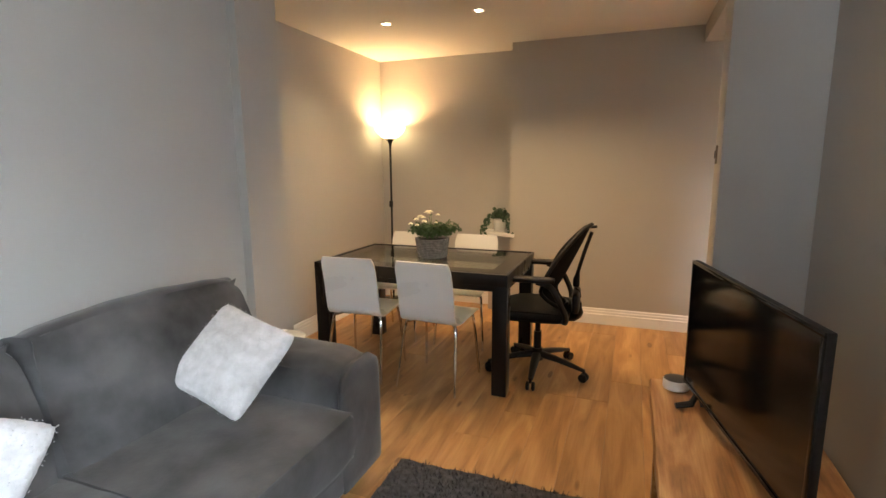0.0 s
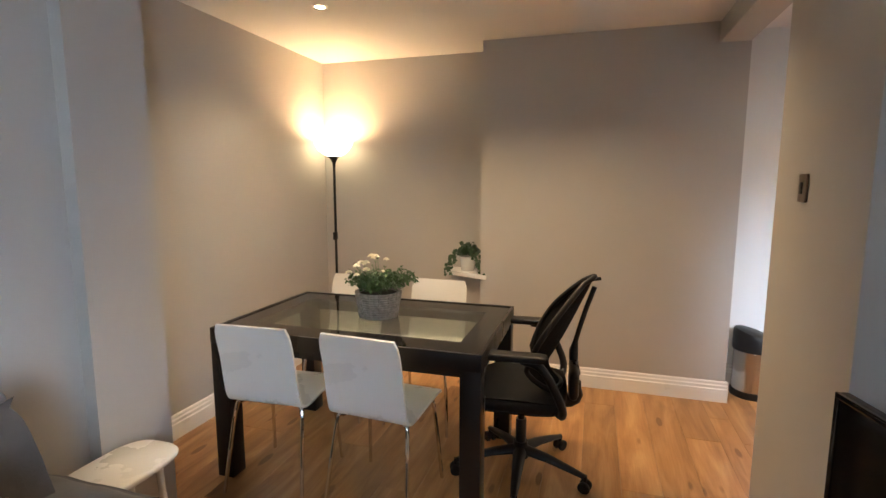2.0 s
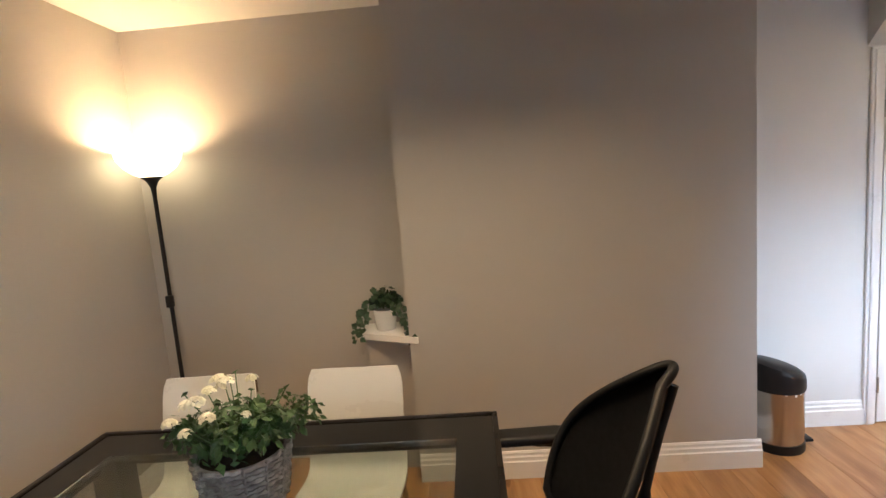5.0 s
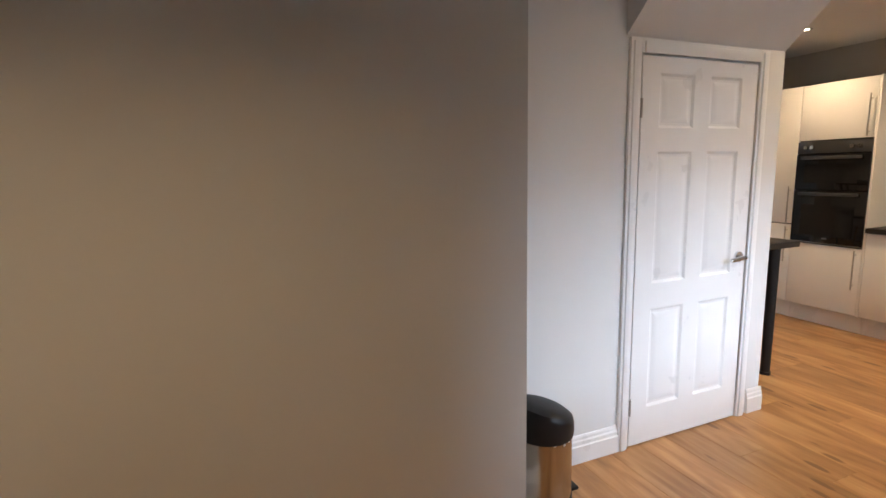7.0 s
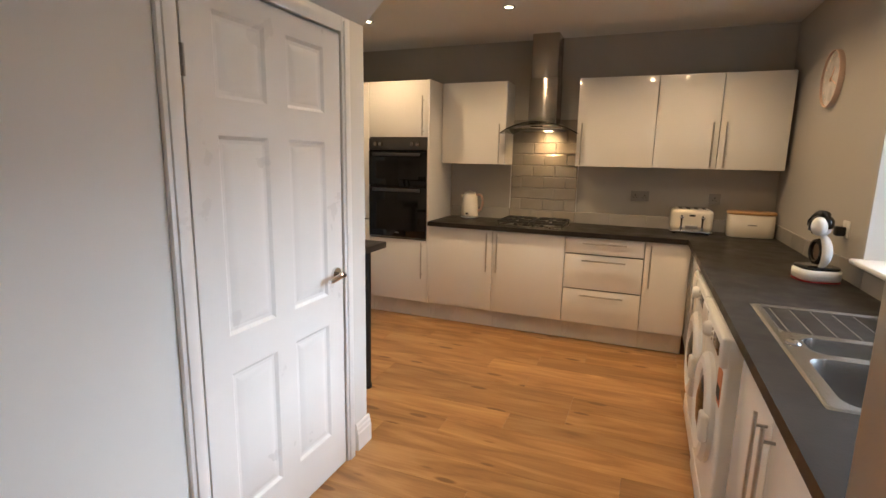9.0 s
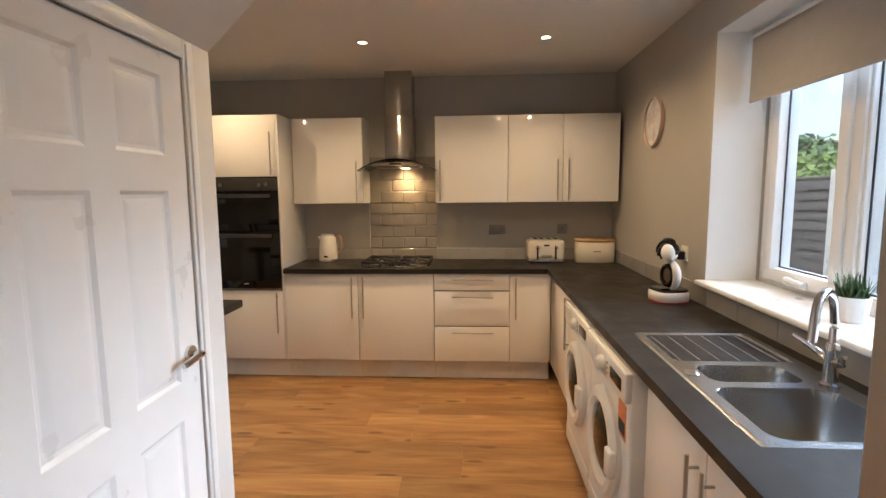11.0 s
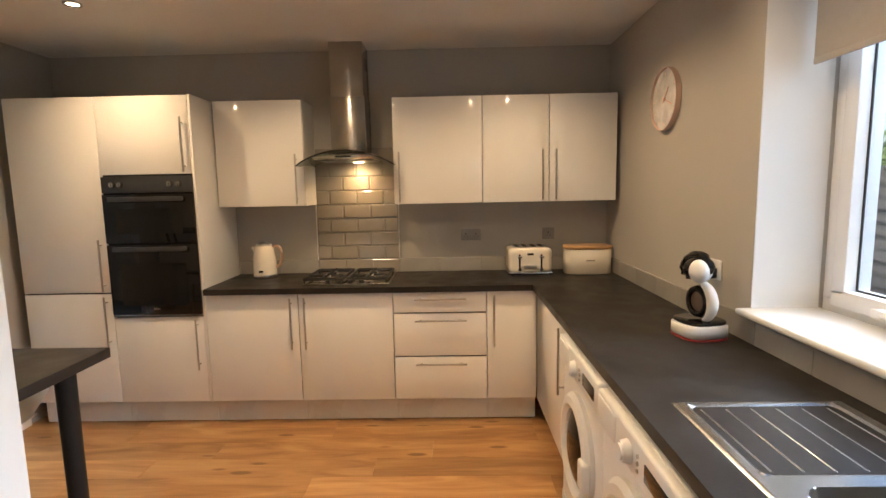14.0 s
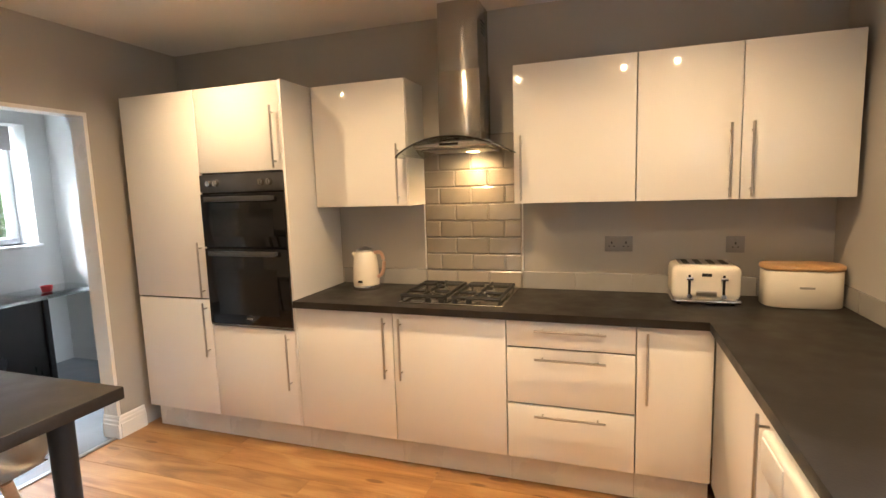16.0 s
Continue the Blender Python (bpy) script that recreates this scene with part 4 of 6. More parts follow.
# local: the sitter looks along +y
for k in range(5):
    a = radians(-88 - 92 + 72 * k)
    d = Vector((math.cos(a), math.sin(a), 0))
    bm = tube([d * 0.03 + Vector((0, 0, 0.125)), d * 0.14 + Vector((0, 0, 0.115)), d * 0.26 + Vector((0, 0, 0.092)), d * 0.335 + Vector((0, 0, 0.075))], [0.034, 0.028, 0.022, 0.016], seg=12, flat=0.7)
    arm = part("base_arm", bm, black_plastic, oc)
    p = d * 0.335
    t = Vector((-d.y, d.x, 0))
    bm = cyl(p + Vector((0, 0, 0.05)), p + Vector((0, 0, 0.085)), 0.010, seg=10)
    for s in (-1, 1):
        bm = cyl(p + t * (s * 0.008) + Vector((0, 0, 0.029)), p + t * (s * 0.028) + Vector((0, 0, 0.029)), 0.029, seg=20, bm=bm, bevel=0.004)
    part("castor", bm, black_plastic, arm)
bm = cyl((0, 0, 0.085), (0, 0, 0.17), 0.042, 0.036, seg=20)
bm = cyl((0, 0, 0.17), (0, 0, 0.29), 0.027, seg=18, bm=bm)
bm = cyl((0, 0, 0.29), (0, 0, 0.41), 0.018, seg=16, bm=bm)
part("gas_column", bm, black_plastic, oc)
part("mechanism", box(-0.10, 0.10, -0.14, 0.10, 0.385, 0.425, 0.012), black_plastic, oc)
bm = soft_box(-0.245, 0.245, -0.21, 0.27, 0.418, 0.490, r=0.034, n=14, puff=0.012)
for v in bm.verts:
    v.co.z -= 0.035 * max(0, (v.co.y - 0.12) / 0.15) ** 2
    v.co.x *= 1 - 0.25 * max(0, (abs(v.co.y - 0.03) - 0.14) / 0.10) ** 2 * 0.5
part("seat", bm, mesh_fabric, oc, "black upholstered seat", smooth=60)
back = bmesh.new()
ROWN, COLN = 22, 14
grid = []
for i in range(ROWN + 1):
    u = i / ROWN
    z = 0.50 + 0.51 * u
    y = -0.125 - 0.065 * ((0.22 - u) / 0.22) ** 2 if u < 0.22 else -0.125 - 0.205 * ((u - 0.22) / 0.78) ** 0.9
    w = 0.095 + 0.125 * math.sin(math.pi * min(1, u * 0.85 + 0.06)) - 0.085 * (max(0, u - 0.6) / 0.4) ** 1.5
    wing = 0.035 + 0.085 * math.sin(math.pi * min(1.0, u * 0.9 + 0.05))
    grid.append([back.verts.new((w * s, y + wing * s * s, z + 0.03 * u * (1 - s * s))) for s in (2 * k / COLN - 1 for k in range(COLN + 1))])
for a, c in zip(grid, grid[1:]):
    for k in range(COLN):
        back.faces.new((a[k], a[k + 1], c[k + 1], c[k]))
rim = [v.co.copy() for v in grid[0]] + [r[-1].co.copy() for r in grid[1:]] + [v.co.copy() for v in grid[-1][-2::-1]] + [r[0].co.copy() for r in grid[-2:0:-1]]
rim.append(rim[0])
bmesh.ops.solidify(back, geom=back.faces[:], thickness=0.006)
part("backrest", back, mesh_fabric, oc, "black mesh backrest", smooth=60)
part("back_frame", tube(rim, 0.013, seg=10), black_plastic, oc, smooth=60)
bm = tube(curve_points([(0, -0.13, 0.41), (0, -0.25, 0.42), (0, -0.265, 0.52), (0, -0.245, 0.66), (0, -0.285, 0.84), (0, -0.332, 0.99)], 18), [0.035] * 6 + [0.022] * 6 + [0.012] * 7, seg=12)
part("spine", bm, black_plastic, oc, smooth=60)
bm = soft_box(-0.14, 0.14, -0.275, -0.225, 0.46, 0.60, r=0.025, n=6)
part("lumbar_pad", bm, black_plastic, oc, smooth=60)
part("tilt_lever", tube([(0.05, -0.322, 1.015), (0.06, -0.362, 1.02)], 0.009), black_plastic, oc)
for s in (-1, 1):
    bm = tube(curve_points([(s * 0.17, -0.16, 0.435), (s * 0.27, -0.20, 0.45), (s * 0.315, -0.19, 0.53), (s * 0.315, -0.11, 0.675), (s * 0.305, -0.02, 0.705)], 18), 0.019, seg=10)
    post = part("arm_post", bm, black_plastic, oc, smooth=60)
    part("arm_pad", soft_box(s * 0.305 - 0.040, s * 0.305 + 0.040, -0.13, 0.17, 0.702, 0.735, r=0.015, n=8), black_plastic, post, smooth=60)

# sofa ----------------------------------------------------------------------
so = thing("sofa", "charcoal grey velvet two-seater sofa with rounded arms", "sofa", pose(-1.42, 0.80, 0))
# local: x to the front, y along the seat
part("base", soft_box(-0.42, 0.49, -1.04, 1.02, 0.06, 0.30, r=0.03, n=8), velvet, so, smooth=60)
for y0, y1, sd in ((0.02, 0.70, 1.0), (-0.70, 0.01, 5.0)):
    part("seat_cushion", soft_box(-0.32, 0.575, y0, y1, 0.27, 0.475, r=0.032, n=20, puff=0.012, wrinkle=0.005, seed=sd), velvet, so, smooth=60)
    bm = soft_box(-0.115, 0.115, y0 + 0.005, y1 + (0.22 if y0 > 0 else -0.01), -0.28, 0.28, r=0.075, n=22, puff=0.035, wrinkle=0.005, seed=sd + 3)
    bm.transform(Matrix.Translation((-0.20, 0, 0.625)) @ Matrix.Rotation(radians(-15), 4, "Y"))
    part("back_cushion", bm, velvet, so, smooth=60)
part("back", soft_box(-0.48, -0.26, -1.04, 1.0, 0.08, 0.74, r=0.06, n=14, wrinkle=0.004), velvet, so, smooth=60)
for s in (-1, 1):
    bm = soft_box(-0.46, 0.485, min(s * 0.70, s * 1.065), max(s * 0.70, s * 1.065), 0.06, 0.625, r=0.125, n=20, puff=0.012, wrinkle=0.006, seed=9 + s)
    arm = part("arm", bm, velvet, so, smooth=60)
    bm = soft_box(0.475, 0.500, min(s * 0.725, s * 1.05), max(s * 0.725, s * 1.05), 0.065, 0.615, r=0.012, n=10)
    for v in bm.verts:
        k = max(0.0, (v.co.z - 0.52) / 0.095)
        v.co.y = s * 0.8875 + (v.co.y - s * 0.8875) * math.sqrt(max(0.08, 1 - k * k * 0.85))
    part("arm_front", bm, velvet, arm, smooth=60)
for fx in (-0.36, 0.38):
    for fy in (-0.95, 0.93):
        part("foot", cyl((fx, fy, 0.0), (fx, fy, 0.07), 0.02, 0.026, seg=14), espresso, so)


def pillow(m, label, seed, half=0.214):
    bm = bmesh.new()
    bmesh.ops.create_grid(bm, x_segments=44, y_segments=44, size=1)
    top = bm.verts[:]
    geo = bmesh.ops.duplicate(bm, geom=bm.verts[:] + bm.edges[:] + bm.faces[:])
    low = {v for v in geo["geom"] if isinstance(v, bmesh.types.BMVert)}
    for v in bm.verts:
        x, y = v.co.x, v.co.y
        f = max(0.0, (1 - x * x) * (1 - y * y)) ** 0.42
        h = 0.075 * f * (-1 if v in low else 1)
        pull = 1 - 0.075 * (1 - y * y) * abs(x) ** 3 - 0.0
        pull2 = 1 - 0.075 * (1 - x * x) * abs(y) ** 3
        n1 = noise.noise(Vector((x * 3 + seed, y * 3, 1.0 if v in low else 0.0)))
        n2 = noise.noise(Vector((x * 13 + seed, y * 13, 2.0)))
        n3 = noise.noise(Vector((x * 30, y * 30 + seed, 5.0)))
        edge = 0.004 * n3
        rc = 1 - 0.075 * (abs(x) * abs(y)) ** 5
        v.co = Vector((x * half * pull * rc + edge, y * half * pull2 * rc + edge, h + (0.012 * n1 + 0.008 * n2 + 0.005 * n3) * f * (-1 if v in low else 1)))
    bmesh.ops.remove_doubles(bm, verts=bm.verts[:], dist=0.0015)
    bm.normal_update()
    r = random.Random(int(seed) + 3)
    roots = [(v.co.copy(), v.normal.copy()) for v in bm.verts]
    for _ in range(5000):
        c, nor = r.choice(roots)
        jit = Vector((r.uniform(-1, 1), r.uniform(-1, 1), r.uniform(-1, 1)))
        p = c + jit * 0.004
        tip = p + nor * r.uniform(0.001, 0.004) + jit * 0.004
        side = nor.cross(jit).normalized() * 0.0016
        bm.faces.new([bm.verts.new(p + side), bm.verts.new(p - side), bm.verts.new(tip)])
    return solid("scatter_cushion", bm, fluff, label, "cushion", group="scatter cushions", m=m, smooth=80)


pillow(pose(-1.312, 1.360, 0.680, 20.7, -42.7, 72.5), "white plush scatter cushion leaning on the sofa arm", 0.0, 0.195)
pillow(look((-1.335, 0.425, 0.69), (-2.215, 0.865, 0.32), -29), "white plush scatter cushion on the sofa seat", 7.0)

# rug
bm = bmesh.new()
bmesh.ops.create_grid(bm, x_segments=60, y_segments=90, size=0.5)
for v in bm.verts:
    x, y = v.co.x * 1.15, v.co.y * 1.75
    v.co = Vector((-0.28 + x, 1.045 + y, 0.018 + 0.009 * noise.noise(Vector((x * 14, y * 14, 0)))))
rnd = random.Random(4)
for k in range(9000):
    x, y = rnd.uniform(-0.855, 0.295), rnd.uniform(0.6, 1.92)
    h, a, s = rnd.uniform(0.015, 0.032), rnd.uniform(0, 6.3), 0.004
    p = Vector((x, y, 0.012))
    d = Vector((math.cos(a), math.sin(a), 0))
    lean = Vector((rnd.uniform(-0.015, 0.015), rnd.uniform(-0.015, 0.015), h))
    bm.faces.new([bm.verts.new(p + d * s), bm.verts.new(p - d * s), bm.verts.new(p + lean)])
bm = box(-0.855, 0.295, 0.17, 1.92, 0.001, 0.012, bm=bm)
solid("rug", bm, rug_mat, "dark grey shaggy rug on the living room floor", "rug", smooth=0)

# television and its bench
bn = thing("tv_bench", "rustic solid oak television bench with knots", "tv bench", pose(0.49, 1.33, 0))
bm = box(-0.25, 0.25, -0.76, 0.76, 0.47, 0.53, 0.006)
bmesh.ops.subdivide_edges(bm, edges=[e for e in bm.edges if abs(e.verts[0].co.y - e.verts[1].co.y) > 1], cuts=30)
for v in bm.verts:
    if v.co.x < -0.2:
        v.co.x += 0.006 * noise.noise(Vector((0, v.co.y * 7, v.co.z * 9)))
part("slab_top", bm, slab_oak, bn)
for sy in (-1, 1):
    part("side", box(-0.22, 0.235, sy * 0.71 - 0.03, sy * 0.71 + 0.03, 0.0, 0.47, 0.004), slab_oak, bn)
part("back_panel", box(0.205, 0.23, -0.68, 0.68, 0.05, 0.47, 0.002), slab_oak, bn)
part("shelf", box(-0.20, 0.205, -0.68, 0.68, 0.14, 0.175, 0.003), slab_oak, bn)
tv = thing("television", "black flat-screen television on two feet, switched off", "television", pose(0.455, 1.55, 0.53, 0, 0, 12.0))
# local: screen faces -x
part("casing", box(-0.012, 0.010, -0.415, 0.415, 0.062, 0.540, 0.004), black_plastic, tv)
part("rear_bulge", soft_box(0.005, 0.050, -0.26, 0.22, 0.08, 0.33, r=0.02, n=5), black_plastic, tv)
part("screen", box(-0.0145, -0.012, -0.402, 0.402, 0.082, 0.528, 0.001), screen_mat, tv, "glossy dark screen", smooth=0)
part("bezel", frame_bars(-0.415, 0.415, 0.062, 0.540, 0.012, -0.003, 0.003, 0.001), black_gloss, tv).matrix_basis = Matrix.Translation((-0.0135, 0, 0)) @ Matrix.Rotation(radians(90), 4, "Z")
for sy in (-0.30, 0.30):
    bm = tube([(-0.075, sy, 0.012), (-0.02, sy, 0.022), (0.0, sy, 0.070), (0.02, sy, 0.022), (0.075, sy, 0.012)], [0.011, 0.013, 0.014, 0.013, 0.011], seg=8)
    part("foot", bm, black_plastic, tv)

# breakfast bar
bt = thing("breakfast_bar", "dark-topped breakfast bar table with black legs", "bar table", pose(2.99, 5.66, 0))
part("tabletop", box(-0.34, 0.34, -0.565, 0.565, 0.905, 0.945, 0.004), worktop_mat, bt)
for x, y in ((0.185, -0.50), (0.185, 0.50), (-0.28, -0.50), (-0.28, 0.50)):
    bm = cyl((x, y, 0.02), (x, y, 0.905), 0.030, 0.034, seg=20)
    bm = cyl((x, y, 0.0), (x, y, 0.022), 0.036, seg=20, bm=bm)
    part("leg", bm, black_plastic, bt)

# floor lamp
fl = thing("floor_lamp", "black uplighter floor lamp with a lit opal glass bowl", "floor lamp", pose(-2.215, 4.59, 0))
part("base", lathe([(0, 0.03), (0.03, 0.03), (0.12, 0.018), (0.135, 0.010), (0.135, 0.0), (0, 0.0)], 36), black_plastic, fl)
part("pole", tube([(0, 0, 0.02), (0, 0, 0.85), (0, 0, 1.66)], 0.0105, seg=12), black_plastic, fl)
part("switch", box(-0.016, 0.016, -0.024, 0.010, 1.00, 1.065, 0.006), black_plastic, fl)
part("cup", lathe([(0.011, 1.60), (0.014, 1.64), (0.03, 1.675), (0.05, 1.69), (0.052, 1.70), (0.0, 1.70)], 28), black_plastic, fl, "black cone below the bowl")
part("shade", lathe([(0.045, 1.692), (0.085, 1.712), (0.125, 1.745), (0.15, 1.785), (0.158, 1.815), (0.152, 1.815), (0.144, 1.787), (0.12, 1.75), (0.08, 1.718), (0.045, 1.70)], 40), shade_mat, fl, "glowing opal glass bowl")

# kitchen wall tiles -----------------------------------------------------------
def tile_mesh(w, h, d, bevel, material):
    bm = bmesh.new()
    lo = [bm.verts.new((0, s * w / 2, t * h / 2)) for s, t in ((-1, -1), (1, -1), (1, 1), (-1, 1))]
    mid = [bm.verts.new((-d * 0.45, s * w / 2, t * h / 2)) for s, t in ((-1, -1), (1, -1), (1, 1), (-1, 1))]
    hi = [bm.verts.new((-d, s * (w / 2 - bevel), t * (h / 2 - bevel))) for s, t in ((-1, -1), (1, -1), (1, 1), (-1, 1))]
    for a, c in ((lo, mid), (mid, hi)):
        for j in range(4):
            bm.faces.new((a[j], a[(j + 1) % 4], c[(j + 1) % 4], c[j]))
    bm.faces.new(hi)
    return finish(bm, "tile", material, 0)


TY0, TY1 = 4.150, 4.752
sp = solid("tile_splashback", box(5.1445, 5.149, TY0, TY1, 0.923, 1.83), grout, "taupe bevelled metro tile splashback behind the hob", "splashback", kind="structure", smooth=0)
# white strips imitate the wedges of light that fall beside the tiles
for y0 in (TY0 - 0.006, TY1 + 0.001):
    part("edge_trim", box(5.134, 5.149, y0, y0 + 0.005, 1.025, 1.43), white_plastic, sp, "white strip standing in for light beside the tiles", smooth=0)
TM = {}
for row in range(9):
    z = 0.973 + row * 0.1015
    y = TY1 - (0.0 if row % 2 == 0 else 0.1)
    spans = [] if row % 2 == 0 else [(TY1 - 0.1, TY1)]
    while y - 0.0005 > TY0:
        spans.append((max(TY0, y - 0.2005), y))
        y -= 0.2005
    for a, b_ in spans:
        w = round(b_ - a - 0.003, 3)
        if w < 0.02:
            continue
        if w not in TM:
            TM[w] = tile_mesh(w, 0.0985, 0.008, 0.007 if w > 0.05 else 0.004, tile_mat)
        ob = new("tile", TM[w])
        ob.parent = sp
        ob.location = (5.1445, (a + b_) / 2, z)
us = solid("worktop_upstand", box(5.1445, 5.149, 2.63, 5.348, 0.9225, 0.926), grout, "grey tile upstand along the worktop", "upstand", kind="structure", smooth=0)
UM = {}
for a0, a1 in ((2.64, 4.148), (4.754, 5.345)):
    n = max(1, round((a1 - a0) / 0.30))
    for k in range(n):
        w = round((a1 - a0) / n - 0.002, 3)
        if w not in UM:
            UM[w] = tile_mesh(w, 0.100, 0.009, 0.0015, upstand_mat)
        ob = new("tile", UM[w])
        ob.parent = us
        ob.location = (5.1495, a0 + (k + 0.5) * (a1 - a0) / n, 0.973)
for k in range(12):
    w = 0.302
    h = 0.100 if 1.48 + k * 0.305 > 3.3 else 0.106
    if (w, h) not in UM:
        UM[(w, h)] = tile_mesh(w, h, 0.009, 0.0015, upstand_mat)
    ob = new("tile", UM[(w, h)])
    ob.parent = us
    ob.matrix_basis = pose(1.48 + (k + 0.5) * 0.305, 2.6155, 0.923 + h / 2, 0, 0, -90)

# extractor hood
hd = thing("extractor_hood", "stainless steel chimney extractor hood with curved glass", "extractor hood", pose(5.149, 4.447, 0))
part("flue", box(-0.235, 0, -0.112, 0.112, 2.10, 2.519, 0.004), flue_steel, hd)
part("lower_flue", box(-0.242, 0, -0.119, 0.119, 1.765, 2.16, 0.004), flue_steel, hd)
bm = None
for k in range(4):
    bm = box(-0.16, -0.07, -0.1135, -0.1125, 2.36 + k * 0.02, 2.368 + k * 0.02, bm=bm)
part("vent_slots", bm, black_plastic, hd)
prof = [(-0.318 + 0.636 * k / 24, 0) for k in range(25)]
bm = bmesh.new()
up, dn = [], []
for y, _ in prof:
    z = 1.700 + 0.088 * (1 - (y / 0.318) ** 2)
    x = -0.40 - 0.085 * (1 - (y / 0.318) ** 2) ** 0.7
    up.append((bm.verts.new((x, y, z + 0.003)), bm.verts.new((-0.02, y, z + 0.003))))
    dn.append((bm.verts.new((x, y, z - 0.003)), bm.verts.new((-0.02, y, z - 0.003))))
for k in range(24):
    bm.faces.new((up[k][0], up[k + 1][0], up[k + 1][1], up[k][1]))
    bm.faces.new((dn[k][0], dn[k][1], dn[k + 1][1], dn[k + 1][0]))
    bm.faces.new((up[k][0], dn[k][0], dn[k + 1][0], up[k + 1][0]))
    bm.faces.new((up[k][1], up[k + 1][1], dn[k + 1][1], dn[k][1]))
for k in (0, 24):
    bm.faces.new((up[k][0], up[k][1], dn[k][1], dn[k][0]))
part("glass_canopy", bm, tint_glass, hd, "curved glass canopy", smooth=60)
edge = [(-0.40 - 0.085 * (1 - (y / 0.318) ** 2) ** 0.7, y, 1.700 + 0.088 * (1 - (y / 0.318) ** 2)) for y, _ in prof]
part("canopy_edge", tube(edge, 0.0045, seg=6), black_gloss, hd, "dark polished glass edge", smooth=60)
part("motor_box", box(-0.44, -0.03, -0.20, 0.20, 1.735, 1.768, 0.006), steel, hd)
part("grease_filter", box(-0.36, -0.06, -0.18, 0.18, 1.729, 1.735, 0.001), oven_panel, hd)
part("lamp_lens", cyl((-0.099, -0.037, 1.7345), (-0.099, -0.037, 1.728), 0.036, seg=20), hood_bulb, hd, "lit warm hood lamp")
part("switches", box(-0.446, -0.440, -0.05, 0.05, 1.745, 1.757, 0.001), black_plastic, hd)

# gas hob
hb = thing("gas_hob", "stainless steel four-burner gas hob with black pan supports", "hob", pose(4.875, 4.452, 0.922))
part("hob_plate", box(-0.225, 0.225, -0.285, 0.285, 0.0, 0.008, 0.004), steel, hb)
for x, y, r in ((-0.09, 0.17, 0.038), (0.12, 0.17, 0.048), (-0.07, -0.13, 0.055), (0.12, -0.13, 0.038)):
    bm = cyl((x, y, 0.008), (x, y, 0.018), r, r * 0.92, seg=24)
    burner = part("burner", bm, nickel, hb)
    part("burner_cap", cyl((x, y, 0.018), (x, y, 0.026), r * 0.72, r * 0.66, seg=24, bevel=0.002), cast_iron, burner)
for y0 in (0.155, -0.135):
    bm = None
    loop = [(-0.19, y0 - 0.125, 0.034), (0.20, y0 - 0.125, 0.034), (0.20, y0 + 0.125, 0.034), (-0.19, y0 + 0.125, 0.034)]
    for k in range(4):
        bm = tube([loop[k], loop[(k + 1) % 4]], 0.0105, seg=6, bm=bm)
        p = loop[k]
        bm = tube([p, (p[0], p[1], 0.008)], 0.0055, seg=6, bm=bm)
    for bx in (-0.08, 0.12):
        for d in ((1, 0), (-1, 0), (0, 1), (0, -1)):
            bm = tube([(bx + d[0] * 0.028, y0 + d[1] * 0.028, 0.040), (bx + d[0] * 0.09, y0 + d[1] * 0.125, 0.038)], 0.0105, seg=6, bm=bm)
    part("pan_support", bm, cast_iron, hb, "black cast pan support")
for k in range(4):
    y = -0.10 + k * 0.075
    part("knob", cyl((-0.205, y, 0.008), (-0.205, y, 0.030), 0.017, 0.014, seg=16, bevel=0.002), black_plastic, hb)

# sink with drainer, pressed out of one sheet
def rounded(x, y, x0, x1, y0, y1, r):
    dx = max(x0 + r - x, 0, x - (x1 - r))
    dy = max(y0 + r - y, 0, y - (y1 - r))
    inner = min(x - x0, x1 - x, y - y0, y1 - y)
    return r - math.hypot(dx, dy) if dx > 0 and dy > 0 else inner


bm = bmesh.new()
NX, NY = 264, 126
sx0, sx1, sy0, sy1 = 1.862, 2.820, 2.676, 3.146
g = []
for i in range(NX + 1):
    col = []
    for j in range(NY + 1):
        x, y = sx0 + (sx1 - sx0) * i / NX, sy0 + (sy1 - sy0) * j / NY
        z = 0.9265
        e = rounded(x, y, sx0, sx1, sy0, sy1, 0.02)
        z -= 0.004 * (1 - min(1, max(0, e) / 0.008))
        d1 = rounded(x, y, 1.890, 2.215, 2.755, 3.100, 0.055)
        d2 = rounded(x, y, 2.262, 2.412, 2.785, 3.070, 0.045)
        if d1 > 0:
            z -= 0.175 * (1 - (1 - min(1, d1 / 0.05)) ** 3) ** 0.85 + 0.010 * min(1, d1 / 0.16)
        elif d2 > 0:
            z -= 0.12 * (1 - (1 - min(1, d2 / 0.045)) ** 3) ** 0.85 + 0.006 * min(1, d2 / 0.07)
        elif 2.455 < x < 2.80 and 2.71 < y < 3.115:
            e2 = rounded(x, y, 2.455, 2.80, 2.71, 3.115, 0.03)
            z -= 0.006 * min(1, e2 / 0.012)
            gr = ((y - 2.71) / 0.068) % 1.0
            if 2.475 < x < 2.78:
                z += 0.0035 * max(0, 1 - abs(gr - 0.5) / 0.08)
        col.append(bm.verts.new((x, y, z)))
    g.append(col)
for a, c in zip(g, g[1:]):
    for j in range(NY):
        bm.faces.new((a[j], c[j], c[j + 1], a[j + 1]))
sk = thing("kitchen_sink", "stainless steel one-and-a-half bowl sink with ribbed drainer", "sink")
part("basin", bm, sink_steel, sk, smooth=50)
for x, y, z, r in ((2.05, 2.93, 0.7425, 0.042), (2.337, 2.93, 0.8015, 0.036)):
    bm = lathe([(0, 0.002), (r * 0.55, 0.002), (r * 0.7, 0.006), (r, 0.004), (r, 0.0)], 28, (x, y, z))
    part("waste", bm, chrome, sk)
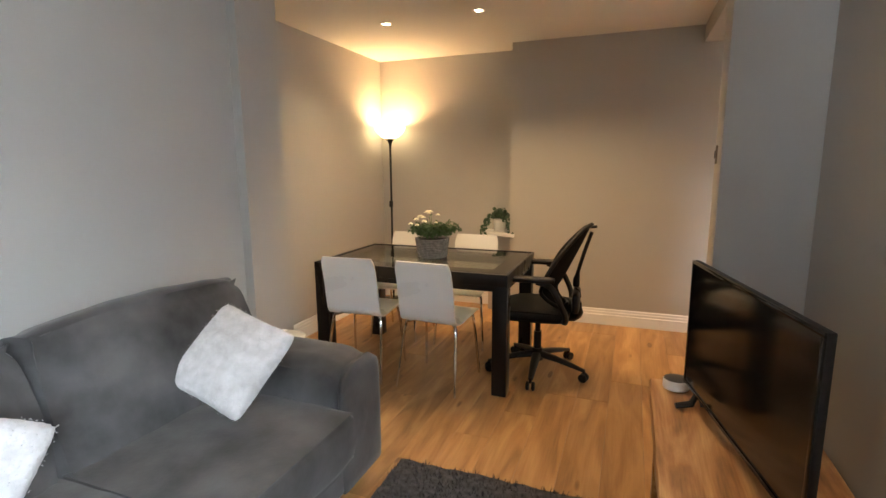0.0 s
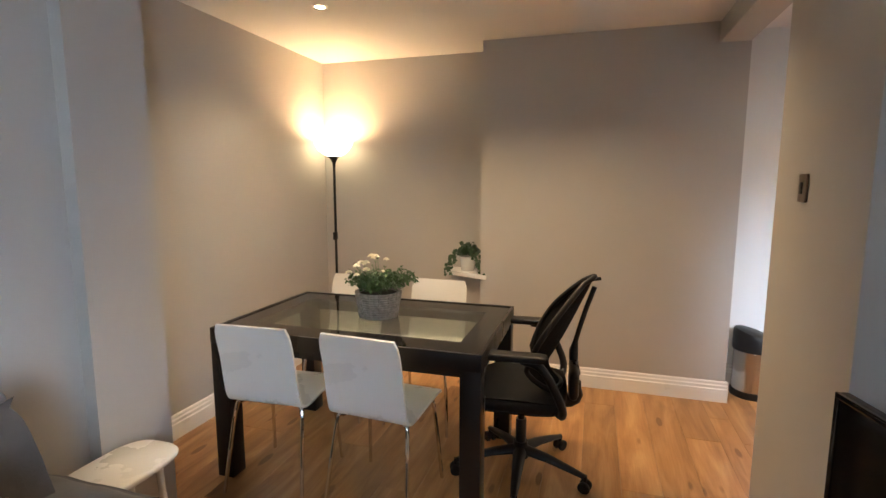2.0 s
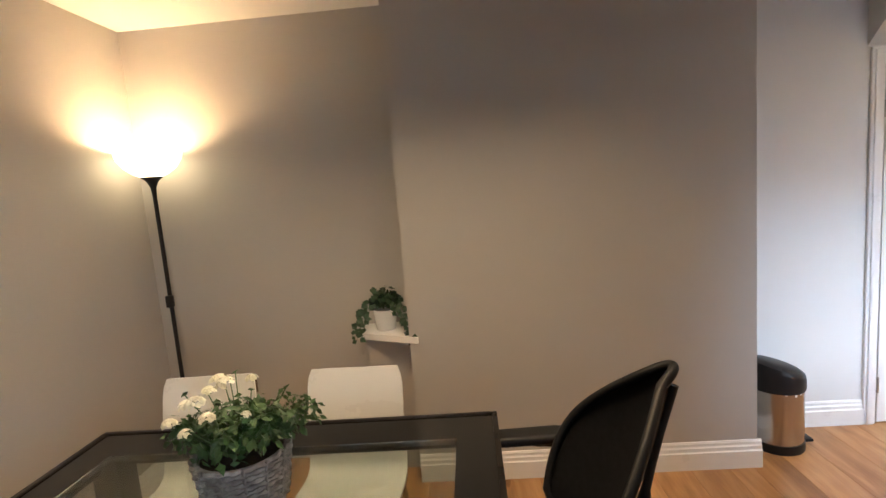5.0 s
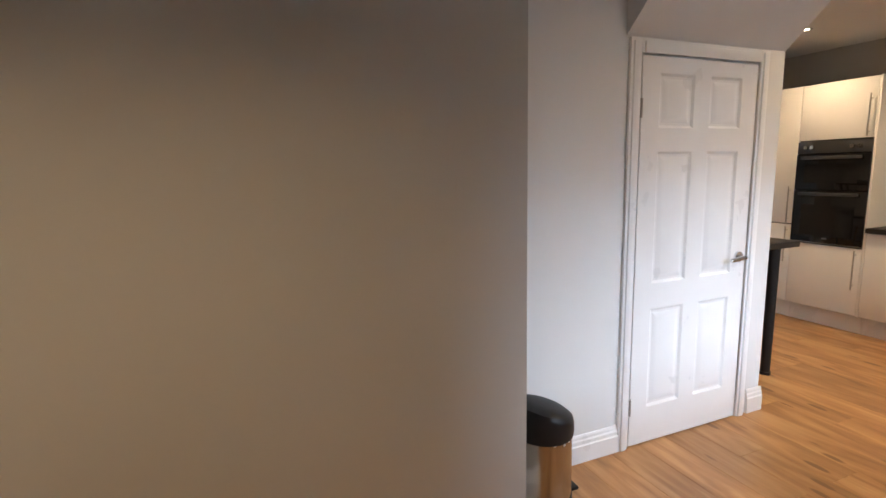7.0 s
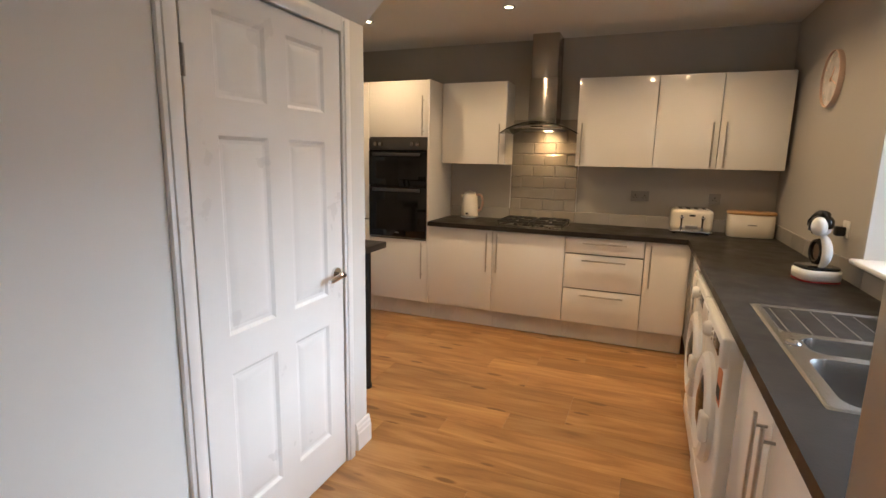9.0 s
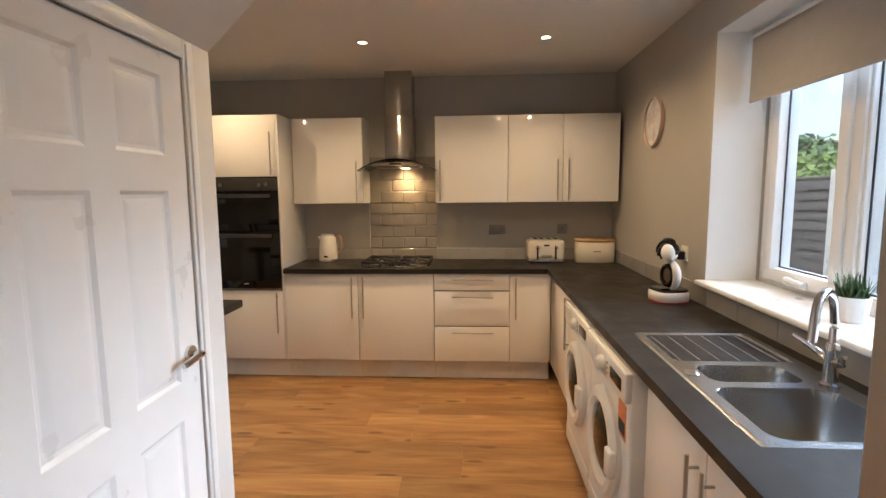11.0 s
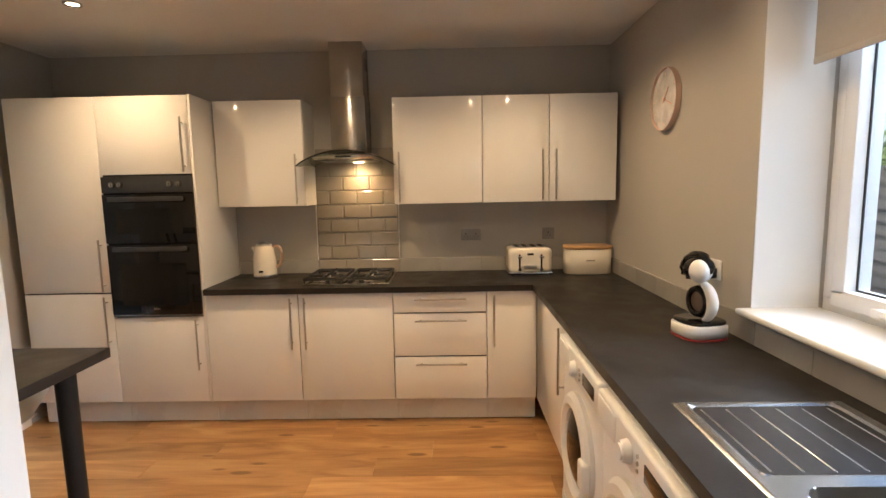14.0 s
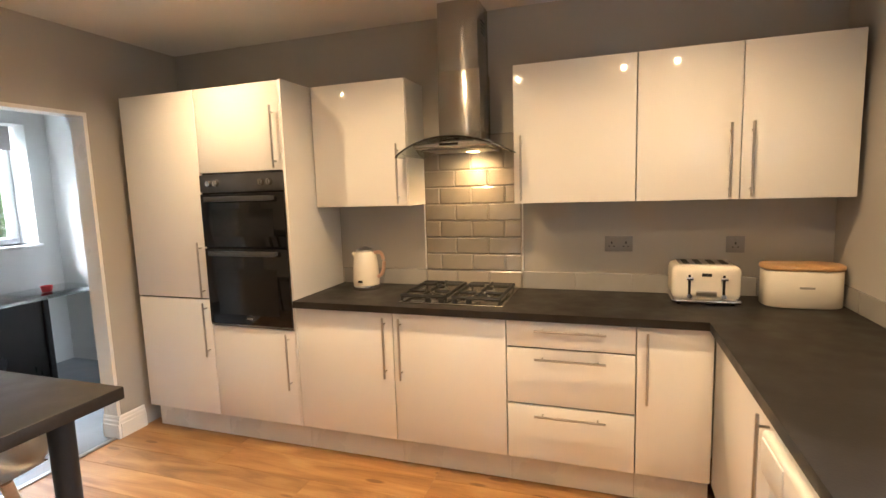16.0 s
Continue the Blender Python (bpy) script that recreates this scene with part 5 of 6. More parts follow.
part("overflow_cap", lathe([(0, 0.006), (0.020, 0.005), (0.025, 0.0)], 24, (2.338, 3.105, 0.9265)), chrome, sk)

tp = thing("mixer_tap", "chrome swan-neck kitchen mixer tap with two levers", "tap", pose(2.238, 2.738, 0.9265))
part("body", lathe([(0.027, 0.0), (0.027, 0.008), (0.020, 0.014), (0.018, 0.10), (0.021, 0.115), (0.016, 0.135), (0.0, 0.14)], 24), chrome, tp)
part("spout", tube(curve_points([(0, 0, 0.12), (0.0, 0.0, 0.20), (-0.014, 0.02, 0.275), (-0.045, 0.062, 0.300), (-0.078, 0.105, 0.272), (-0.088, 0.120, 0.165)], 26), 0.0125, seg=14), chrome, tp, smooth=60)
for s in (-1, 1):
    bm = tube([(0, 0, 0.075), (s * 0.045, 0, 0.085)], 0.013, seg=14)
    bm = tube(curve_points([(s * 0.045, 0, 0.085), (s * 0.07, 0.02, 0.105), (s * 0.115, 0.045, 0.128)], 10), [0.011] * 4 + [0.008] * 4 + [0.006] * 3, bm=bm)
    part("lever", bm, chrome, tp, smooth=60)

# things on the worktop
kt = thing("kettle", "cream enamel kettle with chrome base and rose gold handle", "kettle", pose(4.985, 5.10, 0.922))
part("body", lathe([(0, 0.028), (0.080, 0.028), (0.082, 0.05), (0.078, 0.14), (0.068, 0.215), (0.060, 0.232), (0, 0.238)], 36), cream, kt)
part("base_ring", lathe([(0, 0.0), (0.083, 0.0), (0.085, 0.012), (0.082, 0.027), (0, 0.027)], 36), chrome, kt, "chrome base ring")
part("lid", lathe([(0.056, 0.232), (0.052, 0.246), (0.02, 0.256), (0.012, 0.262), (0, 0.264)], 28), nickel, kt)
part("handle", tube(curve_points([(0.0, -0.060, 0.225), (0.0, -0.105, 0.225), (0.0, -0.125, 0.17), (0.0, -0.112, 0.10), (0.0, -0.080, 0.075)], 18), 0.011, seg=12), rose_gold, kt, "rose gold handle", smooth=60)
part("spout", tube([(0.0, 0.055, 0.195), (-0.005, 0.085, 0.222)], [0.022, 0.012], seg=12), cream, kt)
part("badge", box(-0.0835, -0.080, -0.015, 0.015, 0.048, 0.062), black_gloss, kt)

ts = thing("toaster", "cream four-slice toaster with chrome trim and levers", "toaster", pose(5.0, 3.215, 0.922))
part("body", soft_box(-0.115, 0.115, -0.152, 0.152, 0.022, 0.195, r=0.034, n=10), cream, ts, smooth=60)
part("base_trim", soft_box(-0.117, 0.117, -0.154, 0.154, 0.006, 0.028, r=0.010, n=5), chrome, ts, "chrome base trim", smooth=60)
part("top_plate", box(-0.082, 0.082, -0.120, 0.120, 0.192, 0.198, 0.002), nickel, ts, "brushed steel top plate")
for y in (-0.085, -0.030, 0.030, 0.085):
    part("slot", box(-0.068, 0.068, y - 0.014, y + 0.014, 0.1975, 0.1995), black_plastic, ts, smooth=0)
for y in (-0.075, 0.075):
    part("lever_track", box(-0.1175, -0.114, y - 0.006, y + 0.006, 0.055, 0.150, 0.001), black_plastic, ts)
    part("lever", box(-0.135, -0.115, y - 0.016, y + 0.016, 0.125, 0.140, 0.004), chrome, ts)
    part("dial", cyl((-0.114, y, 0.045), (-0.126, y, 0.045), 0.012, seg=16), chrome, ts)
part("badge", box(-0.1175, -0.114, -0.022, 0.022, 0.142, 0.158, 0.002), ink, ts)
part("button_panel", box(-0.118, -0.114, -0.045, 0.045, 0.045, 0.072, 0.002), nickel, ts)
for fx in (-0.09, 0.09):
    for fy in (-0.12, 0.12):
        part("foot", cyl((fx, fy, 0.0), (fx, fy, 0.010), 0.010, seg=10), black_plastic, ts)

bb = thing("bread_bin", "pale cream oval bread bin with a wooden lid", "bread bin", pose(4.985, 2.80, 0.922))


def oval(rx, ry, z0, z1, bevel, seg=48):
    bm = bmesh.new()
    rings = []
    for o, z in ((bevel, z0), (0, z0 + bevel), (0, z1 - bevel), (bevel, z1)):
        ring = []
        for k in range(seg):
            a = 2 * math.pi * k / seg
            c, s = math.cos(a), math.sin(a)
            ring.append(bm.verts.new(((rx - o) * math.copysign(abs(c) ** 0.62, c), (ry - o) * math.copysign(abs(s) ** 0.62, s), z)))
        rings.append(ring)
    for a, c in zip(rings, rings[1:]):
        for k in range(seg):
            bm.faces.new((a[k], a[(k + 1) % seg], c[(k + 1) % seg], c[k]))
    bm.faces.new(rings[0][::-1])
    bm.faces.new(rings[-1])
    return bm


part("bin_body", oval(0.095, 0.163, 0.0, 0.175, 0.006), cream, bb, smooth=50)
part("lid", oval(0.099, 0.168, 0.175, 0.198, 0.005), lid_wood, bb, "light wooden lid", smooth=50)
part("lettering", box(-0.0972, -0.094, -0.03, 0.03, 0.093, 0.103), grout, bb, "faint grey lettering", smooth=0)

cm = thing("coffee_machine", "white and black capsule coffee machine with ring-shaped body", "coffee machine", pose(3.45, 2.762, 0.922, 0, 0, -80) @ Matrix.Diagonal((0.9, 0.9, 0.9, 1)))
# local: the outlet looks along +y
part("base", oval(0.103, 0.099, 0.008, 0.066, 0.008), white_plastic, cm, smooth=50)
part("base_band", oval(0.1035, 0.0995, 0.0, 0.006, 0.002), red_plastic, cm, "thin red band round the base", smooth=50)
part("drip_tray", oval(0.096, 0.092, 0.066, 0.080, 0.003), black_gloss, cm, "glossy black tray", smooth=50)
AXIS = Matrix.Translation((0, 0, 0.158)) @ Matrix.Rotation(radians(90), 4, "Y")
bm = lathe([(0.046, -0.020), (0.056, -0.027), (0.068, -0.022), (0.073, 0.0), (0.068, 0.022), (0.056, 0.027), (0.046, 0.020), (0.046, -0.020)], 48)
bm.transform(AXIS)
part("ring_body", bm, black_gloss, cm, "glossy black ring", smooth=60)
bm = lathe([(0, -0.016), (0.040, -0.015), (0.0475, -0.010), (0.0475, 0.010), (0.040, 0.015), (0, 0.016)], 40)
bm.transform(AXIS)
part("water_tank", bm, smoke_tank, cm, "smoky brown disc inside the ring", smooth=60)
arc = [(-0.084 * math.sin(a), 0.082 * math.cos(a), 0) for a in (radians(248 - 8 * k) for k in range(19))]
bm = tube(arc, [0.006 + 0.018 * math.sin(math.pi * min(1.0, (k + 1) / 22)) ** 0.8 for k in range(19)], seg=16)
bm.transform(AXIS)
part("neck", bm, white_plastic, cm, "white curved neck", smooth=60)


def egg(rx, ry, rz, m):
    b = bmesh.new()
    bmesh.ops.create_uvsphere(b, u_segments=32, v_segments=20, radius=1)
    b.transform(m @ Matrix.Diagonal((rx, ry, rz, 1)))
    return b


TILT = Matrix.Rotation(radians(-14), 4, "X")
bm = egg(0.050, 0.088, 0.053, Matrix.Translation((0, 0.020, 0.306)) @ TILT)
bm = tube(curve_points([(0, 0.085, 0.312), (0, 0.108, 0.298), (0, 0.112, 0.262)], 8), [0.034] * 3 + [0.027] * 3 + [0.018] * 3, seg=16, bm=bm)
part("brew_head", bm, black_gloss, cm, "black glossy brew head", smooth=60)
for sx, sy in ((-0.028, -0.024), (0.006, 0.0)):
    part("head_shell", egg(0.034, 0.052, 0.052, Matrix.Translation((sx, sy, 0.298)) @ TILT), white_plastic, cm, "round white side shell", smooth=60)
bm = tube(curve_points([(0, -0.055, 0.318), (0, -0.02, 0.356), (0, 0.050, 0.358), (0, 0.10, 0.332)], 12), [0.014] * 4 + [0.022] * 5 + [0.020] * 4, seg=14)
part("lever", bm, black_gloss, cm, "black lever over the head", smooth=60)
part("outlet", cyl((0, 0.085, 0.246), (0, 0.085, 0.286), 0.012, 0.018, seg=14), black_plastic, cm)


# sockets and switches
def socket(m, w, label, material, holes):
    s = thing("socket" if holes else "light_switch", label, "socket" if holes else "light switch", m)
    part("plate", box(-w / 2, w / 2, -0.008, 0.0, -0.043, 0.043, 0.003), material, s)
    if holes:
        for cx in ((-0.037, 0.037) if w > 0.1 else (0.0,)):
            bm = box(cx - 0.004, cx + 0.004, -0.0086, -0.007, 0.000, 0.012)
            bm = box(cx - 0.016, cx - 0.008, -0.0086, -0.007, -0.016, -0.011, bm=bm)
            bm = box(cx + 0.008, cx + 0.016, -0.0086, -0.007, -0.016, -0.011, bm=bm)
            part("pin_holes", bm, ink, s, smooth=0)
            part("rocker", box(cx - 0.007, cx + 0.007, -0.011, -0.007, 0.020, 0.034, 0.002), material, s)
    else:
        part("rocker", box(-0.012, 0.012, -0.012, -0.007, -0.018, 0.018, 0.002), black_plastic, s)
    return s


socket(pose(5.149, 3.615, 1.192, 0, 0, -90), 0.146, "grey metal double socket above the worktop", grey_plate, True)
socket(pose(5.149, 3.045, 1.192, 0, 0, -90), 0.086, "grey metal single socket above the worktop", grey_plate, True)
socket(pose(-1.96, 4.776, 0.466), 0.146, "dark bronze double socket on the grey wall", bronze, True)
socket(pose(0.4955, 2.62, 1.465, 0, 0, -96.2), 0.086, "dark bronze light switch plate", bronze, False)
sk2 = socket(pose(3.61, 2.6155, 1.165, 0, 0, 180), 0.086, "white single socket with a black plug", white_plastic, True)
part("plug", box(-0.024, 0.024, -0.050, -0.008, -0.036, 0.012, 0.008), black_plastic, sk2, "black plug")

# clock
ck = thing("wall_clock", "round marble-faced wall clock with pale rose rim", "clock", pose(4.165, 2.616, 1.975, 0, 0, 180))
bm = lathe([(0.158, 0.0), (0.160, 0.006), (0.160, 0.027), (0.158, 0.029), (0.156, 0.027), (0.156, 0.012), (0.0, 0.010), (0.0, 0.0)], 56)
bm.transform(Matrix.Rotation(radians(90), 4, "X"))
part("rim", bm, clock_rim, ck, "pale rose rim")
bm = cyl((0, -0.012, 0), (0, -0.016, 0), 0.1535, seg=56)
part("face", bm, marble, ck, "white marbled face")
for ang, ln, w in ((38, 0.075, 0.005), (112, 0.105, 0.0035)):
    bm = box(-w, w, -0.021, -0.019, -0.02, ln, 0.0005)
    bm.transform(Matrix.Rotation(radians(ang), 4, "Y"))
    part("hand", bm, rose_gold, ck)
for k in range(12):
    bm = box(-0.0025, 0.0025, -0.0175, -0.016, 0.122, 0.136)
    bm.transform(Matrix.Rotation(radians(30 * k), 4, "Y"))
    part("hour_mark", bm, rose_gold, ck, smooth=0)
part("hub", cyl((0, -0.016, 0), (0, -0.024, 0), 0.008, seg=14), rose_gold, ck)

# blind
bl = thing("roller_blind", "pale grey roller blind half lowered in the kitchen window", "blind", pose(2.49, 2.44, 2.26))
part("roller", cyl((-0.845, 0, 0), (0.845, 0, 0), 0.022, seg=18), white_plastic, bl)
part("fabric", box(-0.835, 0.835, 0.018, 0.0205, -0.295, 0.005), blind_mat, bl, smooth=0)
part("bottom_bar", box(-0.835, 0.835, 0.014, 0.024, -0.315, -0.292, 0.004), blind_mat, bl)
for s in (-1, 1):
    part("bracket", box(s * 0.85 - 0.006, s * 0.85 + 0.006, -0.025, 0.025, -0.025, 0.036, 0.003), white_plastic, bl)


# plants
def leaf_cloud(bm, centre, spread, count, size, rnd, shape=1.0, drop=0.0):
    for _ in range(count):
        d = Vector((rnd.gauss(0, 1), rnd.gauss(0, 1), rnd.gauss(0, 1))).normalized()
        r = rnd.uniform(0.35, 1.0)
        p = Vector(centre) + Vector((d.x * spread[0], d.y * spread[1], abs(d.z) * spread[2] if drop == 0 else d.z * spread[2])) * r
        leaf_at(bm, p, (d + Vector((rnd.uniform(-.6, .6), rnd.uniform(-.6, .6), rnd.uniform(-.2, .9)))).normalized(), size * rnd.uniform(0.6, 1.25), rnd, shape)


def leaf_at(bm, p, nor, s, rnd, shape=1.0):
    t = nor.cross(Vector((rnd.uniform(-1, 1), rnd.uniform(-1, 1), rnd.uniform(-1, 1)))).normalized()
    w = nor.cross(t)
    pts = [p - t * s * 0.5, p - t * s * 0.1 + w * s * 0.36 * shape + nor * s * 0.06, p + t * s * 0.5, p - t * s * 0.1 - w * s * 0.36 * shape + nor * s * 0.06]
    bm.faces.new([bm.verts.new(q) for q in pts])


rnd = random.Random(21)
fp = thing("flower_basket", "grey wicker basket of cream chrysanthemums on the dining table", "plant", pose(-1.205, 3.215, 0.7705) @ Matrix.Diagonal((1.14, 1.14, 1.2, 1)))
bm = lathe([(0, 0.004), (0.074, 0.004), (0.080, 0.0), (0.090, 0.06), (0.101, 0.115), (0.093, 0.115), (0.082, 0.06), (0.072, 0.012), (0, 0.012)], 36)
bk = part("basket", bm, wicker, fp, "grey woven basket")
for k in range(14):
    a = 2 * math.pi * (k + 0.5) / 14
    c, d = math.cos(a), math.sin(a)
    part("stake", tube([(0.086 * c, 0.086 * d, 0.002), (0.096 * c, 0.096 * d, 0.06), (0.107 * c, 0.107 * d, 0.118)], 0.0035, seg=6), wicker, bk, smooth=60)
for k in range(11):
    z = 0.006 + k * 0.0105
    r = 0.084 + 0.019 * (z / 0.115)
    ring = [((r + 0.0035 * (1 if (j + k) % 2 else -1)) * math.cos(2 * math.pi * j / 44), (r + 0.0035 * (1 if (j + k) % 2 else -1)) * math.sin(2 * math.pi * j / 44), z) for j in range(45)]
    part("weaver", tube(ring, 0.0055, seg=5), wicker, bk, smooth=60)
part("soil", cyl((0, 0, 0.08), (0, 0, 0.105), 0.088, seg=24), soil, fp)
bm = bmesh.new()
for ang in range(0, 360, 24):
    a = radians(ang)
    leaf_cloud(bm, (0.060 * math.cos(a), 0.050 * math.sin(a), 0.135), (0.085, 0.080, 0.075), 70, 0.026, rnd, 0.8)
leaf_cloud(bm, (0.11, 0.02, 0.16), (0.085, 0.08, 0.055), 190, 0.024, rnd, 0.7)
leaf_cloud(bm, (-0.10, -0.01, 0.145), (0.065, 0.07, 0.07), 120, 0.024, rnd, 0.7)
for _ in range(14):
    a, e = rnd.uniform(0, 6.28), rnd.uniform(0.10, 0.17)
    tip = Vector((e * math.cos(a), e * 0.8 * math.sin(a), rnd.uniform(0.19, 0.25)))
    bm = tube([(0.03 * math.cos(a), 0.03 * math.sin(a), 0.11), tip], 0.0016, seg=5, bm=bm)
    for u in (0.6, 0.8, 1.0):
        leaf_at(bm, tip * u, Vector((rnd.uniform(-1, 1), rnd.uniform(-1, 1), 0.7)).normalized(), 0.022, rnd, 0.8)
part("foliage", bm, leaf, fp, "dense small green leaves", smooth=0)
for fx, fy, fz, r in ((-0.10, -0.02, 0.225, 0.022), (-0.055, -0.06, 0.245, 0.026), (-0.03, 0.0, 0.268, 0.026), (0.0, -0.03, 0.272, 0.025), (-0.075, 0.03, 0.235, 0.020),
                      (-0.02, -0.085, 0.222, 0.022), (0.05, -0.06, 0.215, 0.014), (0.02, 0.05, 0.25, 0.018), (-0.125, -0.05, 0.20, 0.020), (-0.06, -0.10, 0.20, 0.018)):
    bm = bmesh.new()
    for k in range(46):
        a, e = rnd.uniform(0, 6.28), rnd.uniform(0.05, 1.45)
        d = Vector((math.cos(a) * math.cos(e), math.sin(a) * math.cos(e), math.sin(e) * 0.7 - 0.1))
        leaf_at(bm, Vector((fx, fy, fz)) + d * r * 0.72, (d + Vector((0, 0, 0.6))).normalized(), r * 0.75, rnd, 0.9)
    part("bloom", bm, petal, fp, "cream chrysanthemum bloom", smooth=0)

pp = thing("ivy_plant", "trailing ivy in a white pot on the small shelf", "plant", pose(-1.075, 4.655, 0.7865))
part("pot", lathe([(0, 0.0), (0.050, 0.0), (0.053, 0.006), (0.064, 0.112), (0.060, 0.112), (0.050, 0.10), (0, 0.10)], 32), ceramic, pp, "white ceramic pot")
bm = bmesh.new()
leaf_cloud(bm, (0, 0, 0.13), (0.105, 0.075, 0.105), 210, 0.042, rnd, 1.1)
for x0, y0, x1, z1 in ((-0.08, -0.07, -0.15, -0.03), (-0.10, -0.03, -0.16, 0.02), (0.09, -0.10, 0.15, -0.035), (0.06, -0.12, 0.17, 0.0), (0.10, -0.08, 0.19, -0.03), (-0.05, -0.10, -0.11, 0.0)):
    for k in range(13):
        u = k / 12
        p = Vector((x0 + (x1 - x0) * u + rnd.uniform(-.014, .014), y0 - 0.06 * u + rnd.uniform(-.012, .012), 0.15 + (z1 - 0.15) * u ** 1.2 + rnd.uniform(-.01, .01)))
        leaf_at(bm, p, Vector((rnd.uniform(-.4, .4), -1, rnd.uniform(0, .6))).normalized(), rnd.uniform(0.026, 0.046), rnd, 1.1)
part("foliage", bm, ivy, pp, "dark green ivy leaves", smooth=0)
bm = bmesh.new()
outline = [(-1.222, 4.775), (-1.222, 4.600), (-0.885, 4.452), (-0.885, 4.4735), (-0.932, 4.4735), (-0.932, 4.775)]
lo = [bm.verts.new((x, y, 0.7535)) for x, y in outline]
hi = [bm.verts.new((x, y, 0.786)) for x, y in outline]
bm.faces.new(lo[::-1])
bm.faces.new(hi)
for k in range(6):
    bm.faces.new((lo[k], lo[(k + 1) % 6], hi[(k + 1) % 6], hi[k]))
solid("corner_shelf", bm, gloss_paint, "small white painted shelf beside the chimney breast", "shelf")

wp = thing("sill_plant", "small green plant in a pale pot on the window board", "plant", pose(2.53, 2.478, 1.0555))
part("pot", lathe([(0, 0.0), (0.045, 0.0), (0.054, 0.09), (0.050, 0.09), (0.042, 0.08), (0, 0.08)], 28), ceramic, wp)
bm = bmesh.new()
for _ in range(190):
    a, tl = rnd.uniform(0, 6.28), rnd.uniform(0.02, 0.085)
    p0 = Vector((rnd.uniform(-.035, .035), rnd.uniform(-.035, .035), 0.08))
    p1 = p0 + Vector((math.cos(a) * tl * 0.7, math.sin(a) * tl * 0.7, rnd.uniform(0.05, 0.105)))
    s = Vector((-math.sin(a), math.cos(a), 0)) * 0.004
    bm.faces.new([bm.verts.new(p0 - s), bm.verts.new(p0 + s), bm.verts.new(p1)])
part("foliage", bm, leaf, wp, "fine bright green leaves", smooth=0)

# pedal bin
pb = thing("pedal_bin", "brushed steel pedal bin with a sloping black lid", "bin", pose(0.985, 4.672, 0))
part("bin_body", lathe([(0, 0.045), (0.125, 0.045), (0.125, 0.345), (0, 0.345)], 48), steel, pb, "brushed steel body")
part("base", lathe([(0, 0.0), (0.129, 0.0), (0.131, 0.01), (0.129, 0.048), (0, 0.048)], 48), black_plastic, pb)
bm = lathe([(0, 0.33), (0.130, 0.33), (0.133, 0.345), (0.132, 0.40), (0.126, 0.425), (0.100, 0.440), (0.06, 0.447), (0, 0.449)], 48)
for v in bm.verts:
    if v.co.z > 0.35:
        v.co.z += -(v.co.x) * 0.30 * min(1, (v.co.z - 0.35) / 0.05) + 0.018
part("lid", bm, black_plastic, pb, "sloping black lid", smooth=50)
part("pedal", box(0.115, 0.175, -0.035, 0.035, 0.018, 0.034, 0.006), black_plastic, pb)
bm = bmesh.new()
for k in range(9):
    a = radians(-125 + k * 22)
    a2 = a + radians(20)
    h = 0.012 + 0.010 * (k % 3)
    bm.faces.new([bm.verts.new((0.1265 * math.cos(q), 0.1265 * math.sin(q), z)) for q, z in ((a, 0.346), (a2, 0.346), (a2, 0.346 - h * 0.7), (a, 0.346 - h))])
part("bin_liner", bm, white_plastic, pb, "edge of a white bin liner", smooth=0)

# side table by the sofa, smart speaker, stool
st = thing("side_table", "small white rounded side table between sofa and pier", "side table", pose(-1.745, 2.105, 0))
part("tabletop", oval(0.135, 0.20, 0.425, 0.447, 0.006), white_lacquer, st, smooth=50)
for sx in (-1, 1):
    for sy in (-1, 1):
        part("leg", cyl((sx * 0.09, sy * 0.12, 0), (sx * 0.075, sy * 0.10, 0.425), 0.011, 0.014, seg=12), white_lacquer, st)
ss = thing("smart_speaker", "small round white smart speaker with a grey fabric side", "speaker", pose(0.335, 2.02, 0.530))
part("body", lathe([(0, 0.0), (0.047, 0.0), (0.050, 0.006), (0.050, 0.034), (0.047, 0.040)], 32), white_plastic, ss)
part("grille_top", lathe([(0.047, 0.040), (0.03, 0.0425), (0, 0.043)], 32), oven_panel, ss, "dark top")


def stool(m, label):
    s = thing("bar_stool", label, "stool", m)
    bm = bmesh.new()
    rows = []
    for i in range(15):
        u = i / 14
        row = []
        for j in range(17):
            v = 2 * j / 16 - 1
            if u < 0.62:
                y = 0.20 - 0.40 * u / 0.62
                z = 0.655 + 0.05 * v * v + 0.02 * (y / 0.2) ** 2
                x = v * (0.215 - 0.03 * max(0, y / 0.2) ** 2)
            else:
                k = (u - 0.62) / 0.38
                y = -0.20 - 0.045 * k + 0.05 * v * v * (1 - k)
                z = 0.675 + 0.05 * v * v * (1 - k) + 0.17 * k * (1 - 0.35 * v * v)
                x = v * (0.215 - 0.02 * k)
            row.append(bm.verts.new((x, y, z)))
        rows.append(row)
    for a, c in zip(rows, rows[1:]):
        for j in range(16):
            bm.faces.new((a[j], a[j + 1], c[j + 1], c[j]))
    bmesh.ops.solidify(bm, geom=bm.faces[:], thickness=0.008)
    part("shell", bm, white_plastic, s, "white moulded shell", smooth=60)
    for sx in (-1, 1):
        for sy in (-1, 1):
            part("leg", cyl((sx * 0.21, sy * 0.20, 0.0), (sx * 0.10, sy * 0.10, 0.65), 0.012, 0.018, seg=12), chair_wood, s, "round wooden leg")
    bm = tube([(-0.165, -0.158, 0.25), (0.165, -0.158, 0.25), (0.165, 0.158, 0.25), (-0.165, 0.158, 0.25), (-0.165, -0.158, 0.25)], 0.006, seg=8)
    part("foot_ring", bm, black_plastic, s)
    return s


stool(pose(3.09, 5.56, 0, 0, 0, 84), "white moulded bar stool with wooden legs under the bar")

